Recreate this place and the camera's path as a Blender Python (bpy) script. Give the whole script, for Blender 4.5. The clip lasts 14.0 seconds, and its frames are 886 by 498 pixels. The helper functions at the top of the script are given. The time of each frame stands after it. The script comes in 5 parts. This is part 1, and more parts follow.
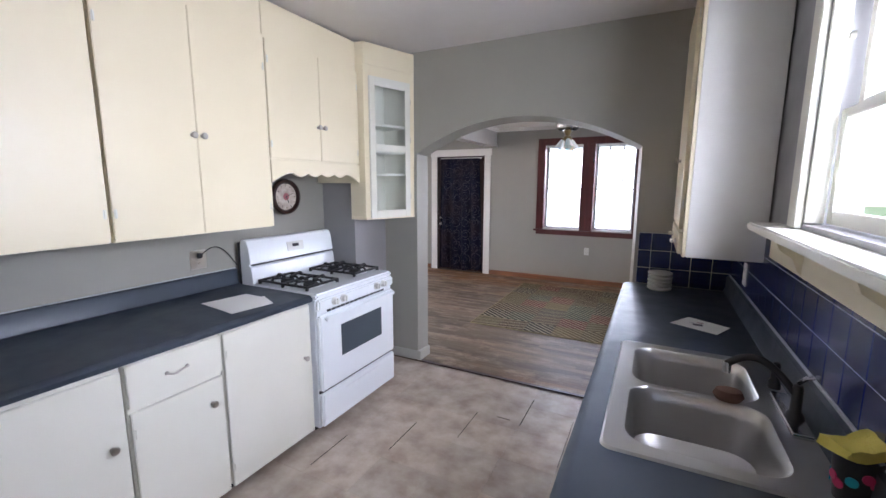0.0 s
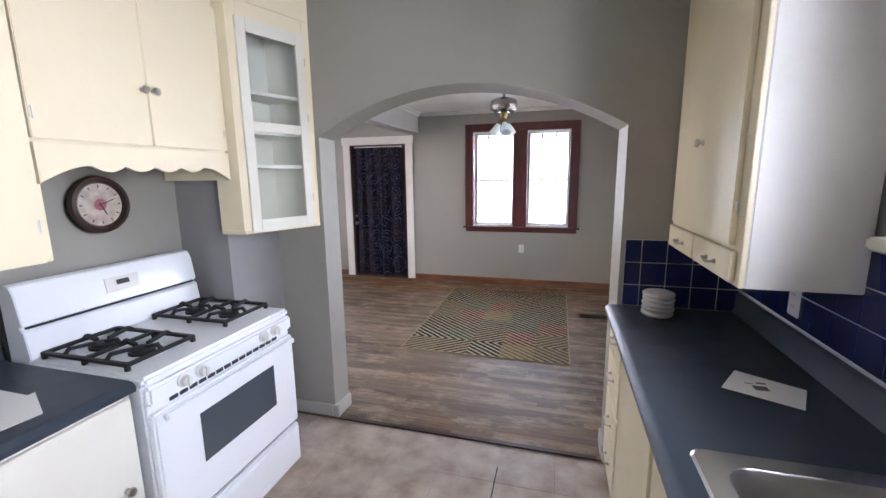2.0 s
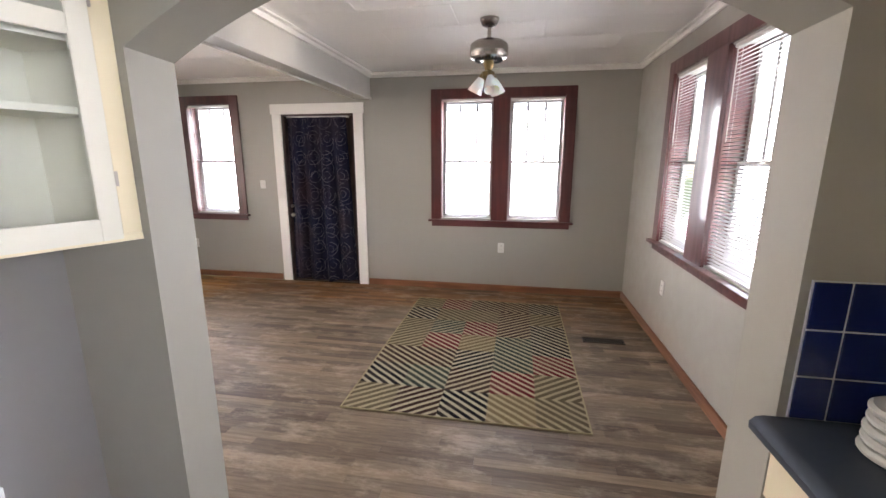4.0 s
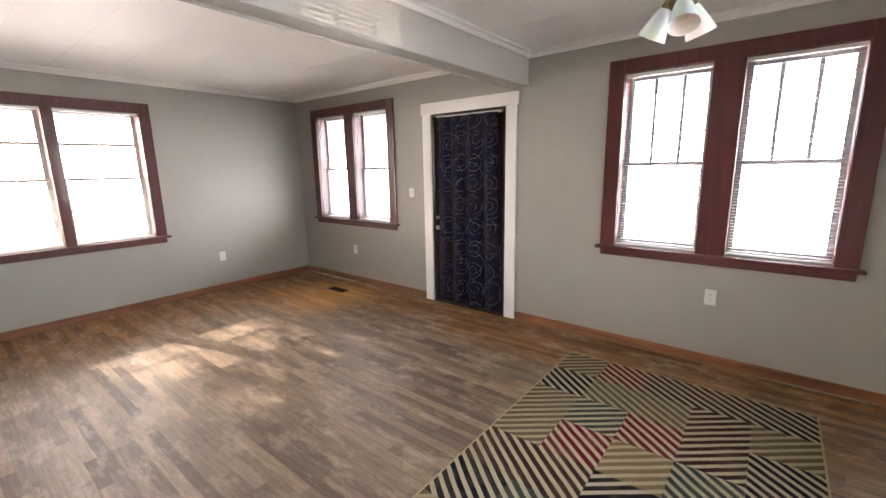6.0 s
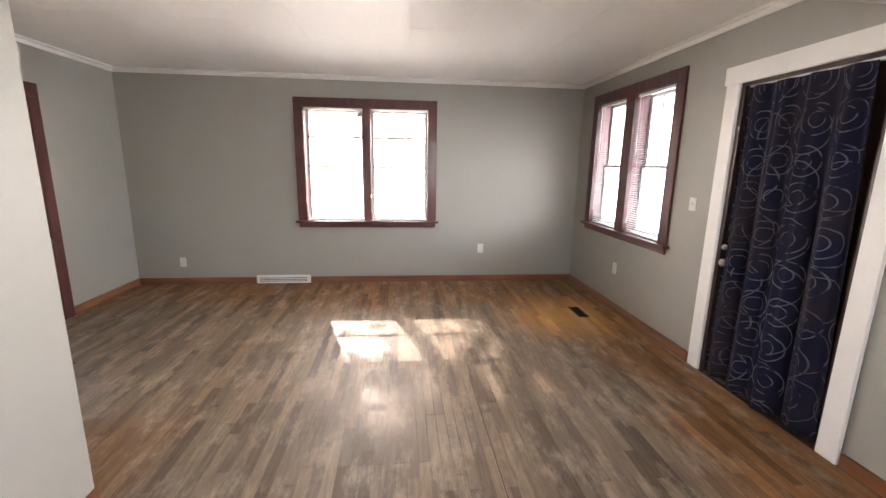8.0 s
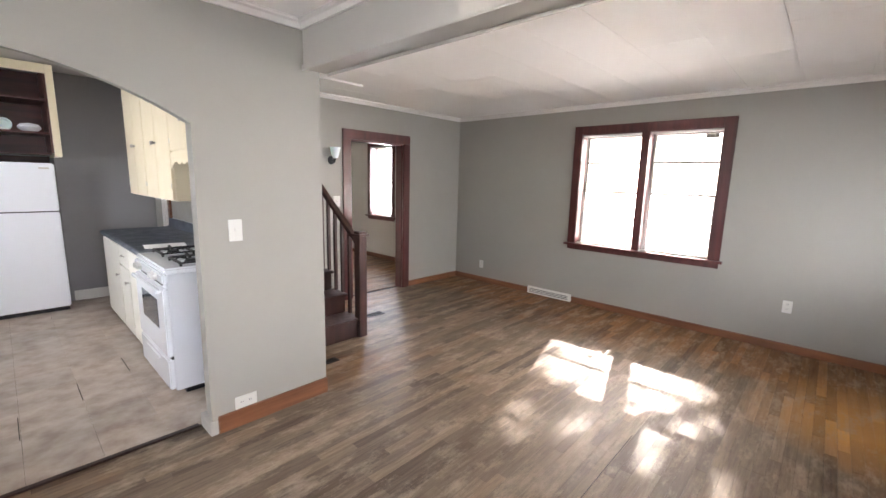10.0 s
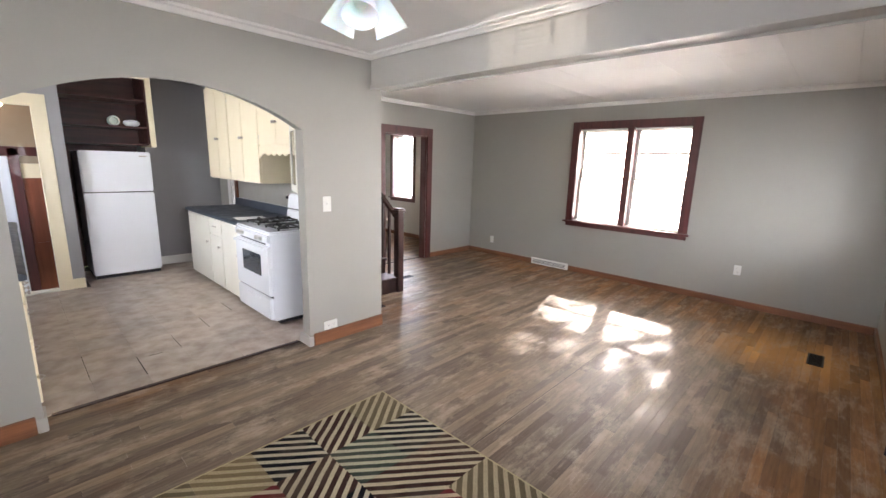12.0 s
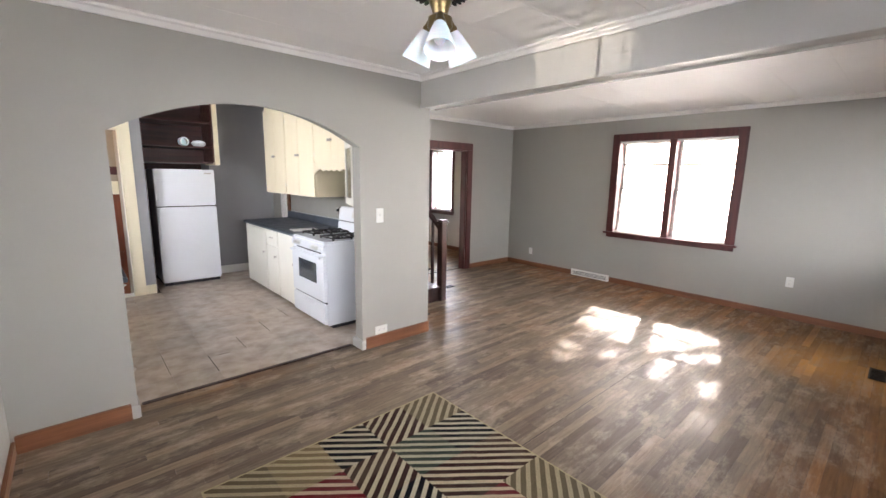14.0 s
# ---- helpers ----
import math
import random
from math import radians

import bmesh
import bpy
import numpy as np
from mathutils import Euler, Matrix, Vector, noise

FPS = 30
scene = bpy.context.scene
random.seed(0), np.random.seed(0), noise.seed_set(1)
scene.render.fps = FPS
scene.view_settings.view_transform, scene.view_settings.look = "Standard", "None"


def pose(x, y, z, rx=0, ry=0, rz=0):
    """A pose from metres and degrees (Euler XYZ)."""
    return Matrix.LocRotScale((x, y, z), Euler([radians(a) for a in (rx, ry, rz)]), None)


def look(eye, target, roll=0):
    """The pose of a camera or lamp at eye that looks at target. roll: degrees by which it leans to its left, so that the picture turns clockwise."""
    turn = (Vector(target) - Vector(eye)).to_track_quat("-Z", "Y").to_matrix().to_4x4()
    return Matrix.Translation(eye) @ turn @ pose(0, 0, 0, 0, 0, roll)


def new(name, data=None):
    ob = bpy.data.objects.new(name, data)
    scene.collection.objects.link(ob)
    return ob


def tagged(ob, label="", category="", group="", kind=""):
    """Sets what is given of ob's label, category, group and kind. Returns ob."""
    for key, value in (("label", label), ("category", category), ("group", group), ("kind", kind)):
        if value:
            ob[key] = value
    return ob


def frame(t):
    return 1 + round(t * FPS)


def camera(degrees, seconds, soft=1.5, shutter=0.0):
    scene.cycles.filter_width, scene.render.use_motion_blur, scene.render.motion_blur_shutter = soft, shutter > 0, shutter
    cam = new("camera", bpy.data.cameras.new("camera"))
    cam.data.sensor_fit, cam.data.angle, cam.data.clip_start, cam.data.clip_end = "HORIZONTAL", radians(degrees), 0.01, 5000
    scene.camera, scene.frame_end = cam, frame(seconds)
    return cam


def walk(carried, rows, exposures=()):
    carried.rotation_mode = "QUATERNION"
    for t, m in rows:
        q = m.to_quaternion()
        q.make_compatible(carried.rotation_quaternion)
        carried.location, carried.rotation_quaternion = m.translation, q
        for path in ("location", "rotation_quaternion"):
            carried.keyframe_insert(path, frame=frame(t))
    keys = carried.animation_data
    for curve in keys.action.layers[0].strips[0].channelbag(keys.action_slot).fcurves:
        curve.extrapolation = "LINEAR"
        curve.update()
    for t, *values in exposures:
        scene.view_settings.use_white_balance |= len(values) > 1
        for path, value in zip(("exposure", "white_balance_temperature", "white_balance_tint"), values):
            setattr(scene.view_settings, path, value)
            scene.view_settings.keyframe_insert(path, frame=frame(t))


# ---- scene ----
cam = camera(93.9, 14.0)
EXPOSURES = [
    (0.0, 2.28, 6050, 22),
    (2.0, 2.48, 6150, 22),
    (3.5, 2.58, 6700, 21),
    (5.0, 2.62, 6900, 21),
    (7.5, 2.68, 7000, 20),
    (9.0, 2.57, 6800, 20),
    (11.5, 2.60, 6700, 19),
    (14.0, 2.62, 6650, 19),
]
PATH = [
    (0, (0.016, -0.042, 1.549), (-0.882, 1.718, 1.24), 0.2),
    (0.5, (-0.058, 0.073, 1.599), (-1.067, 1.762, 1.242), 0.3),
    (1, (-0.181, 0.268, 1.602), (-1.112, 2.01, 1.282), 1.5),
    (1.5, (-0.273, 0.478, 1.598), (-0.991, 2.314, 1.26), 0.6),
    (2, (-0.394, 0.752, 1.567), (-0.926, 2.648, 1.216), -0.7),
    (2.5, (-0.584, 1.045, 1.562), (-0.967, 2.974, 1.199), -0.3),
    (2.7, (-0.667, 1.151, 1.555), (-0.978, 3.092, 1.185), 0.0),
    (4.8, (-0.722, 2.428, 1.485), (-1.19, 4.315, 1.014), 0.5),
    (5, (-0.718, 2.532, 1.501), (-1.315, 4.381, 1.028), -0.0),
    (5.5, (-0.626, 2.857, 1.486), (-1.606, 4.555, 1.088), -0.2),
    (6, (-0.606, 3.17, 1.493), (-1.83, 4.703, 1.103), -1.0),
    (6.5, (-0.67, 3.508, 1.507), (-2.108, 4.851, 1.147), 0.7),
    (7, (-0.717, 3.82, 1.475), (-2.362, 4.903, 1.127), 0.5),
    (7.5, (-0.742, 4.176, 1.493), (-2.633, 4.733, 1.157), 1.0),
    (8, (-0.855, 4.43, 1.479), (-2.804, 4.631, 1.077), 1.0),
    (8.5, (-1.031, 4.727, 1.453), (-2.97, 4.465, 1.039), 2.0),
    (9, (-1.169, 5.035, 1.493), (-2.958, 4.237, 1.094), 2.7),
    (9.2, (-1.193, 5.15, 1.502), (-2.894, 4.179, 1.1), 2.8),
    (11.3, (-0.367, 6.108, 1.551), (-1.688, 4.64, 1.235), 0.8),
    (11.5, (-0.264, 6.119, 1.548), (-1.613, 4.695, 1.159), 1.1),
    (12, (-0.134, 6.198, 1.569), (-1.552, 4.848, 1.163), 1.7),
    (12.5, (-0.057, 6.267, 1.552), (-1.402, 4.851, 1.122), 1.1),
    (13, (0.019, 6.254, 1.571), (-1.245, 4.755, 1.179), 0.7),
    (13.5, (0.073, 6.24, 1.575), (-1.202, 4.743, 1.21), 0.9),
    (14, (0.069, 6.232, 1.561), (-1.243, 4.764, 1.215), 1.0),
]
walk(cam, [(t, look(eye, target, roll)) for t, eye, target, roll in PATH], EXPOSURES)

# ---- world, sun, window light ----
SUN_DIR = Vector((1.66, 0.48, -1.0)).normalized()
world = bpy.data.worlds.new("world")
scene.world = world
world.use_nodes = True
wt = world.node_tree
sky = wt.nodes.new("ShaderNodeTexSky")
sky.sky_type = "NISHITA"
sky.sun_disc = False
sky.sun_elevation = math.asin(-SUN_DIR.z)
sky.sun_rotation = math.atan2(-SUN_DIR.x, -SUN_DIR.y)
wt.links.new(sky.outputs[0], wt.nodes["Background"].inputs[0])
wt.nodes["Background"].inputs[1].default_value = 0.15

sun_data = bpy.data.lights.new("sun", "SUN")
sun_data.energy = 5.0
sun_data.angle = radians(0.55)
sun_data.color = (1.0, 0.93, 0.82)
sun = new("sun", sun_data)
sun.matrix_basis = look((-12, 0, 9), Vector((-12, 0, 9)) + SUN_DIR)


def opening_light(x, y, z, towards, w, h, power, color=(0.86, 0.93, 1.0), up=0.30):
    """Area lamp standing in for skylight, and light from the sunlit ground, at one opening."""
    d = bpy.data.lights.new("opening_light", "AREA")
    d.shape, d.size, d.size_y, d.energy, d.color = "RECTANGLE", w, h, power * 0.16, color
    ob = new("opening_light", d)
    ob.matrix_basis = look((x, y, z), (x + towards[0], y + towards[1], z + up))
    return ob


opening_light(-0.93, 7.12, 1.28, (0, -1), 2.2, 1.9, 285, up=0.52)
opening_light(-4.87, 7.12, 1.28, (0, -1), 2.1, 1.9, 275, up=0.52)
opening_light(-6.47, 4.03, 1.26, (1, 0), 2.3, 1.9, 400, (1.0, 0.96, 0.90), up=0.54)
opening_light(0.95, 4.90, 1.30, (-1, 0), 2.3, 1.9, 225, up=0.52)
opening_light(0.77, 1.35, 1.78, (-1, 0), 0.95, 0.85, 76, up=-0.32)
opening_light(-6.36, -0.62, 1.45, (1, 0), 1.0, 1.5, 320)
# lamp added outside an unseen opening, only to brighten the side landing
opening_light(0.75, -0.95, 1.35, (-1, 0), 1.0, 1.2, 34)

# spot lamp added outside: throws an assumed sun reflection through one blind onto the beam
glint_spot_data = bpy.data.lights.new("glint_spot", "SPOT")
glint_spot_data.energy, glint_spot_data.shadow_soft_size, glint_spot_data.color = 1500, 0.010, (1.0, 0.95, 0.84)
glint_spot_data.spot_size, glint_spot_data.spot_blend = radians(2.75), 0.1
glint_spot = new("glint_spot", glint_spot_data)
glint_spot.matrix_basis = look((12.3, 3.47, -0.20), (0.5, 4.47, 1.80))



# ---- materials ----
class Nodes:
    """A short way to write node materials."""

    def __init__(self, name, color=(0.8, 0.8, 0.8), rough=0.5, metal=0.0, **more):
        self.m = bpy.data.materials.new(name)
        self.m.use_nodes = True
        self.t = self.m.node_tree
        self.b = self.t.nodes["Principled BSDF"]
        self.set("Base Color", (*color, 1)).set("Roughness", rough).set("Metallic", metal)
        for k, v in more.items():
            self.set(k.replace("_", " "), v)

    def set(self, key, v):
        if hasattr(v, "is_output"):
            self.t.links.new(v, self.b.inputs[key])
        else:
            self.b.inputs[key].default_value = v
        return self

    def node(self, kind, outs=0, **inputs):
        n = self.t.nodes.new("ShaderNode" + kind)
        for k, v in inputs.items():
            if k in ("data_type", "operation", "blend_type", "noise_dimensions", "feature", "wave_type", "bands_direction", "wave_profile"):
                setattr(n, k, v)
                continue
            sock = n.inputs[int(k[1:])] if k[0] == "i" and k[1:].isdigit() else n.inputs[k]
            if hasattr(v, "is_output"):
                self.t.links.new(v, sock)
            else:
                sock.default_value = v
        return n.outputs[outs]

    def coords(self, scale=(1, 1, 1), which="Object"):
        c = self.t.nodes.new("ShaderNodeTexCoord").outputs[which]
        n = self.t.nodes.new("ShaderNodeMapping")
        n.inputs["Scale"].default_value = scale
        self.t.links.new(c, n.inputs["Vector"])
        return n.outputs[0]

    def world_coords(self, scale=(1, 1, 1)):
        c = self.t.nodes.new("ShaderNodeNewGeometry").outputs["Position"]
        n = self.t.nodes.new("ShaderNodeMapping")
        n.inputs["Scale"].default_value = scale
        self.t.links.new(c, n.inputs["Vector"])
        return n.outputs[0]

    def noise(self, vec, scale, detail=4.0, rough=0.55):
        return self.node("TexNoise", 0, Vector=vec, Scale=scale, Detail=detail, Roughness=rough)

    def ramp(self, fac, stops):
        n = self.t.nodes.new("ShaderNodeValToRGB")
        self.t.links.new(fac, n.inputs[0])
        e = n.color_ramp.elements
        while len(e) < len(stops):
            e.new(0.5)
        for s, (p, c) in zip(e, stops):
            s.position = p
            s.color = (*c, 1) if len(c) == 3 else c
        return n.outputs[0]

    def grey(self, fac, a, b, v0=0.0, v1=1.0):
        return self.ramp(fac, ((a, (v0,) * 3), (b, (v1,) * 3)))

    def mix(self, fac, a, b, blend="MIX"):
        n = self.t.nodes.new("ShaderNodeMix")
        n.data_type, n.blend_type = "RGBA", blend
        for sock, v in ((n.inputs[0], fac), (n.inputs[6], a), (n.inputs[7], b)):
            if hasattr(v, "is_output"):
                self.t.links.new(v, sock)
            else:
                sock.default_value = v if isinstance(v, (int, float)) else (*v, 1)
        return n.outputs[2]

    def math(self, op, a, b=0.0):
        n = self.t.nodes.new("ShaderNodeMath")
        n.operation = op
        for sock, v in zip(n.inputs, (a, b)):
            if hasattr(v, "is_output"):
                self.t.links.new(v, sock)
            else:
                sock.default_value = v
        return n.outputs[0]

    def bump(self, height, strength=0.2, distance=0.01):
        n = self.t.nodes.new("ShaderNodeBump")
        n.inputs["Strength"].default_value = strength
        n.inputs["Distance"].default_value = distance
        self.t.links.new(height, n.inputs["Height"])
        self.t.links.new(n.outputs[0], self.b.inputs["Normal"])
        return self


def painted(name, color, rough=0.5, spots=0.06, bump=0.15, dirt=(0.5, 0.45, 0.38), dirt_amount=0.15):
    n = Nodes(name, color, rough)
    v = n.world_coords()
    big = n.noise(v, 1.3, 3)
    fine = n.noise(v, 55, 2)
    c = n.mix(n.grey(big, 0.3, 0.75, 0, spots), color, tuple(min(1, x * 0.7) for x in color))
    c = n.mix(n.grey(n.noise(v, 2.5, 5, 0.6), 0.42, 0.85, 0, dirt_amount), c, dirt)
    n.set("Base Color", c)
    n.set("Roughness", n.grey(n.noise(v, 9, 3), 0.3, 0.7, max(0.30, rough - 0.05), max(0.36, rough + 0.08)))
    n.bump(fine, bump * 0.4, 0.001)
    return n.m


def wood(name, dark, light, rough=0.4, axis=0, grain=1.0, bump=0.2, coat=0.0):
    n = Nodes(name, light, rough)
    s = [26 * grain] * 3
    s[axis] = 1.6 * grain
    v = n.world_coords(tuple(s))
    f = n.noise(v, 1.0, 6, 0.62)
    c = n.ramp(f, ((0.28, dark), (0.72, light)))
    big = n.noise(n.world_coords(), 2.2, 3)
    c = n.mix(n.grey(big, 0.35, 0.7, 0, 0.35), c, tuple(x * 0.6 for x in dark))
    n.set("Base Color", c)
    n.set("Coat Weight", coat)
    n.set("Roughness", n.grey(f, 0.3, 0.7, rough + 0.1, max(0.30, rough - 0.05)))
    n.bump(f, bump, 0.002)
    return n.m


M = {}
M["wall"] = painted("grey_wall_paint", (0.315, 0.300, 0.262), 0.5, 0.10, 0.12, (0.25, 0.24, 0.21), 0.12)
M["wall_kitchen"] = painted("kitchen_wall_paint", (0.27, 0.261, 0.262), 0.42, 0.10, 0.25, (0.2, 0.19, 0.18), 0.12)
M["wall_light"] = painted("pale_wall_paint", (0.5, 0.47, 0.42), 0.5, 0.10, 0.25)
M["ceiling"] = painted("ceiling_paint", (0.88, 0.87, 0.84), 0.62, 0.05, 0.2, (0.5, 0.47, 0.42), 0.0)
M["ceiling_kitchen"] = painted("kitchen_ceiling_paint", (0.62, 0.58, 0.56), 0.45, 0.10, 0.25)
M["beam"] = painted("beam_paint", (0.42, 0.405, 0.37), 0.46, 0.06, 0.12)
M["trim_white"] = painted("white_trim_paint", (0.74, 0.72, 0.68), 0.52, 0.10, 0.15, (0.45, 0.40, 0.33), 0.25)
M["cream"] = painted("cream_cabinet_paint", (0.79, 0.70, 0.50), 0.40, 0.08, 0.12, (0.55, 0.46, 0.30), 0.12)
M["cream_white"] = painted("white_cabinet_paint", (0.74, 0.72, 0.63), 0.40, 0.08, 0.12, (0.5, 0.45, 0.35), 0.14)
M["gap"] = Nodes("dark_gap", (0.03, 0.025, 0.02), 0.9).m
M["red_trim"] = wood("red_brown_trim", (0.050, 0.010, 0.009), (0.120, 0.024, 0.021), 0.34, 2, 0.8, 0.1, 0.3)
M["red_trim_h"] = wood("red_brown_trim_level", (0.050, 0.010, 0.009), (0.120, 0.024, 0.021), 0.34, 0, 0.8, 0.1, 0.3)
M["base_x"] = wood("stained_baseboard_x", (0.12, 0.042, 0.018), (0.30, 0.12, 0.05), 0.4, 0, 0.8, 0.15, 0.2)
M["base_y"] = wood("stained_baseboard_y", (0.12, 0.042, 0.018), (0.30, 0.12, 0.05), 0.4, 1, 0.8, 0.15, 0.2)
M["dark_wood"] = wood("dark_stair_wood", (0.020, 0.008, 0.006), (0.055, 0.019, 0.013), 0.34, 2, 0.8, 0.1, 0.3)
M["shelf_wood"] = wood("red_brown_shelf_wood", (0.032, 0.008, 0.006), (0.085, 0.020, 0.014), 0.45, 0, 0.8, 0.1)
M["panel_wood"] = wood("red_brown_panel_wood", (0.15, 0.035, 0.014), (0.27, 0.075, 0.03), 0.35, 2, 0.6, 0.1, 0.2)
M["wall_tan"] = painted("tan_landing_paint", (0.30, 0.235, 0.165), 0.5, 0.10, 0.25)
M["counter"] = painted("dark_laminate", (0.037, 0.049, 0.068), 0.36, 0.15, 0.1, (0.07, 0.075, 0.085), 0.15)
M["enamel"] = Nodes("white_enamel", (0.80, 0.82, 0.84), 0.22, 0.0, Coat_Weight=0.4).m
M["enamel_side"] = painted("enamel_side_panel", (0.72, 0.74, 0.77), 0.35, 0.05, 0.05)
M["fridge"] = painted("fridge_enamel", (0.78, 0.80, 0.83), 0.38, 0.04, 0.3, (0.6, 0.58, 0.55), 0.06)
M["iron"] = Nodes("cast_iron", (0.012, 0.012, 0.013), 0.55).m
M["black"] = Nodes("black_plastic", (0.015, 0.015, 0.017), 0.4).m
M["oven_glass"] = Nodes("oven_glass", (0.06, 0.075, 0.09), 0.12, 0.0, Coat_Weight=0.5).m
M["plastic"] = Nodes("white_plastic", (0.62, 0.61, 0.57), 0.35).m
M["chrome"] = Nodes("chrome", (0.75, 0.75, 0.76), 0.14, 1.0).m
M["nickel"] = Nodes("brushed_nickel", (0.50, 0.46, 0.41), 0.31, 1.0).m
M["fan_nickel"] = Nodes("dull_fan_nickel", (0.33, 0.30, 0.27), 0.26, 1.0).m
M["brass"] = Nodes("old_brass", (0.24, 0.175, 0.085), 0.28, 1.0).m
M["paper"] = Nodes("paper", (0.82, 0.81, 0.78), 0.7).m
M["blind"] = Nodes("blind_slat", (0.31, 0.30, 0.285), 0.5).m
M["pane"] = Nodes("window_glass", (1, 1, 1), 0.0, 0.0, Transmission_Weight=1.0, IOR=1.15).m
M["cab_glass"] = Nodes("cabinet_glass", (0.93, 0.97, 0.98), 0.05, 0.0, Transmission_Weight=1.0, IOR=1.3).m
M["frost"] = Nodes("frosted_glass", (0.86, 0.87, 0.86), 0.45, 0.0, Subsurface_Weight=0.3, Coat_Weight=0.3).m
M["black_hole"] = Nodes("duct_inside", (0.008, 0.008, 0.008), 0.9).m
# sash grey is darkened so the bars look backlit against the bright panes
M["sash"] = Nodes("backlit_grey_sash", (0.34, 0.33, 0.32), 0.6).m


def steel():
    n = Nodes("stainless_steel", (0.58, 0.57, 0.56), 0.28, 1.0)
    f = n.noise(n.world_coords(), 14.0, 3)
    n.set("Roughness", n.grey(f, 0.3, 0.7, 0.28, 0.34))
    return n.m


M["steel"] = steel()


def floor_wood():
    n = Nodes("worn_oak_floor", (0.2, 0.15, 0.1), 0.4)
    g = n.world_coords((5.0, 60, 10))
    w = n.world_coords()
    rnd = n.t.nodes.new("ShaderNodeObjectInfo").outputs["Random"]
    isl = n.t.nodes.new("ShaderNodeNewGeometry").outputs["Random Per Island"]
    r = n.math("FRACT", n.math("ADD", n.math("MULTIPLY", rnd, 7.31), isl))
    grain = n.noise(g, 1.0, 7, 0.68)
    oak = n.ramp(grain, ((0.25, (0.13, 0.060, 0.026)), (0.75, (0.27, 0.14, 0.060))))
    grey = n.ramp(grain, ((0.25, (0.105, 0.075, 0.052)), (0.75, (0.235, 0.178, 0.128))))
    bare = n.noise(n.world_coords((0.85, 1.0, 1)), 0.75, 5, 0.6)
    sep = n.t.nodes.new("ShaderNodeSeparateXYZ")
    n.t.links.new(w, sep.inputs[0])
    # more varnish left near the front left corner and along the walls
    left = n.node("MapRange", 0, Value=sep.outputs[0], i1=-4.6, i2=-5.9)
    front = n.node("MapRange", 0, Value=sep.outputs[1], i1=5.7, i2=6.6)
    back = n.node("MapRange", 0, Value=sep.outputs[1], i1=3.5, i2=3.15)
    near = n.math("MAXIMUM", n.math("MAXIMUM", left, front), n.math("MULTIPLY", back, 0.25))
    mask = n.grey(n.math("SUBTRACT", n.math("ADD", bare, 0.20), n.math("MULTIPLY", near, 0.42)), 0.42, 0.62)
    c = n.mix(mask, oak, grey)
    tone = n.ramp(r, ((0.0, (0.58, 0.56, 0.55)), (0.25, (0.84, 0.83, 0.82)), (0.75, (1.08, 1.07, 1.04)), (1.0, (1.40, 1.38, 1.33))))
    c = n.mix(1.0, c, tone, "MULTIPLY")
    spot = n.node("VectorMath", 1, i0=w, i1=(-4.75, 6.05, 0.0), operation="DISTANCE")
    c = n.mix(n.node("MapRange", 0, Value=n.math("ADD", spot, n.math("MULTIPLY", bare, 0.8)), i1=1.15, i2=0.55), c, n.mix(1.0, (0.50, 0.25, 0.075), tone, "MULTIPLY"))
    patches = n.grey(n.noise(n.world_coords((1.0, 2.6, 1)), 2.4, 7, 0.75), 0.50, 0.64, 0, 0.58)
    c = n.mix(patches, c, (0.40, 0.32, 0.24))
    dark = n.grey(n.noise(n.world_coords((1.3, 2.6, 1)), 1.7, 6, 0.7), 0.60, 0.74, 0, 0.62)
    c = n.mix(dark, c, (0.035, 0.025, 0.02))
    n.set("Base Color", c)
    n.set("Specular IOR Level", 0.14)
    n.set("Roughness", n.grey(n.noise(n.world_coords((1, 6, 1)), 3, 5, 0.65), 0.3, 0.7, 0.36, 0.58))
    n.bump(n.noise(g, 1.6, 4, 0.6), 0.15, 0.001)
    return n.m


def vinyl():
    n = Nodes("beige_vinyl_tile", (0.4, 0.34, 0.28), 0.4)
    w = n.world_coords()
    rnd = n.t.nodes.new("ShaderNodeObjectInfo").outputs["Random"]
    a = n.noise(w, 7, 4, 0.55)
    c = n.ramp(a, ((0.30, (0.31, 0.235, 0.18)), (0.5, (0.43, 0.355, 0.29)), (0.72, (0.54, 0.475, 0.41))))
    c = n.mix(1.0, c, n.ramp(rnd, ((0, (0.88, 0.88, 0.88)), (1, (1.08, 1.06, 1.04)))), "MULTIPLY")
    c = n.mix(n.grey(n.noise(w, 1.4, 4), 0.5, 0.75, 0, 0.35), c, (0.22, 0.185, 0.15))
    n.set("Base Color", c)
    n.set("Roughness", n.grey(n.noise(w, 4, 4), 0.3, 0.7, 0.30, 0.48))
    n.bump(n.noise(w, 40, 2), 0.05, 0.001)
    return n.m


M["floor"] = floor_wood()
M["vinyl"] = vinyl()
M["grout_floor"] = Nodes("floor_joint", (0.10, 0.08, 0.065), 0.8).m
M["joint_dark"] = Nodes("board_joint", (0.02, 0.013, 0.01), 0.8).m
M["tile_blue"] = Nodes("cobalt_tile", (0.006, 0.014, 0.085), 0.25, 0.0, Coat_Weight=0.15).m
M["grout"] = Nodes("grey_grout", (0.48, 0.49, 0.52), 0.7).m


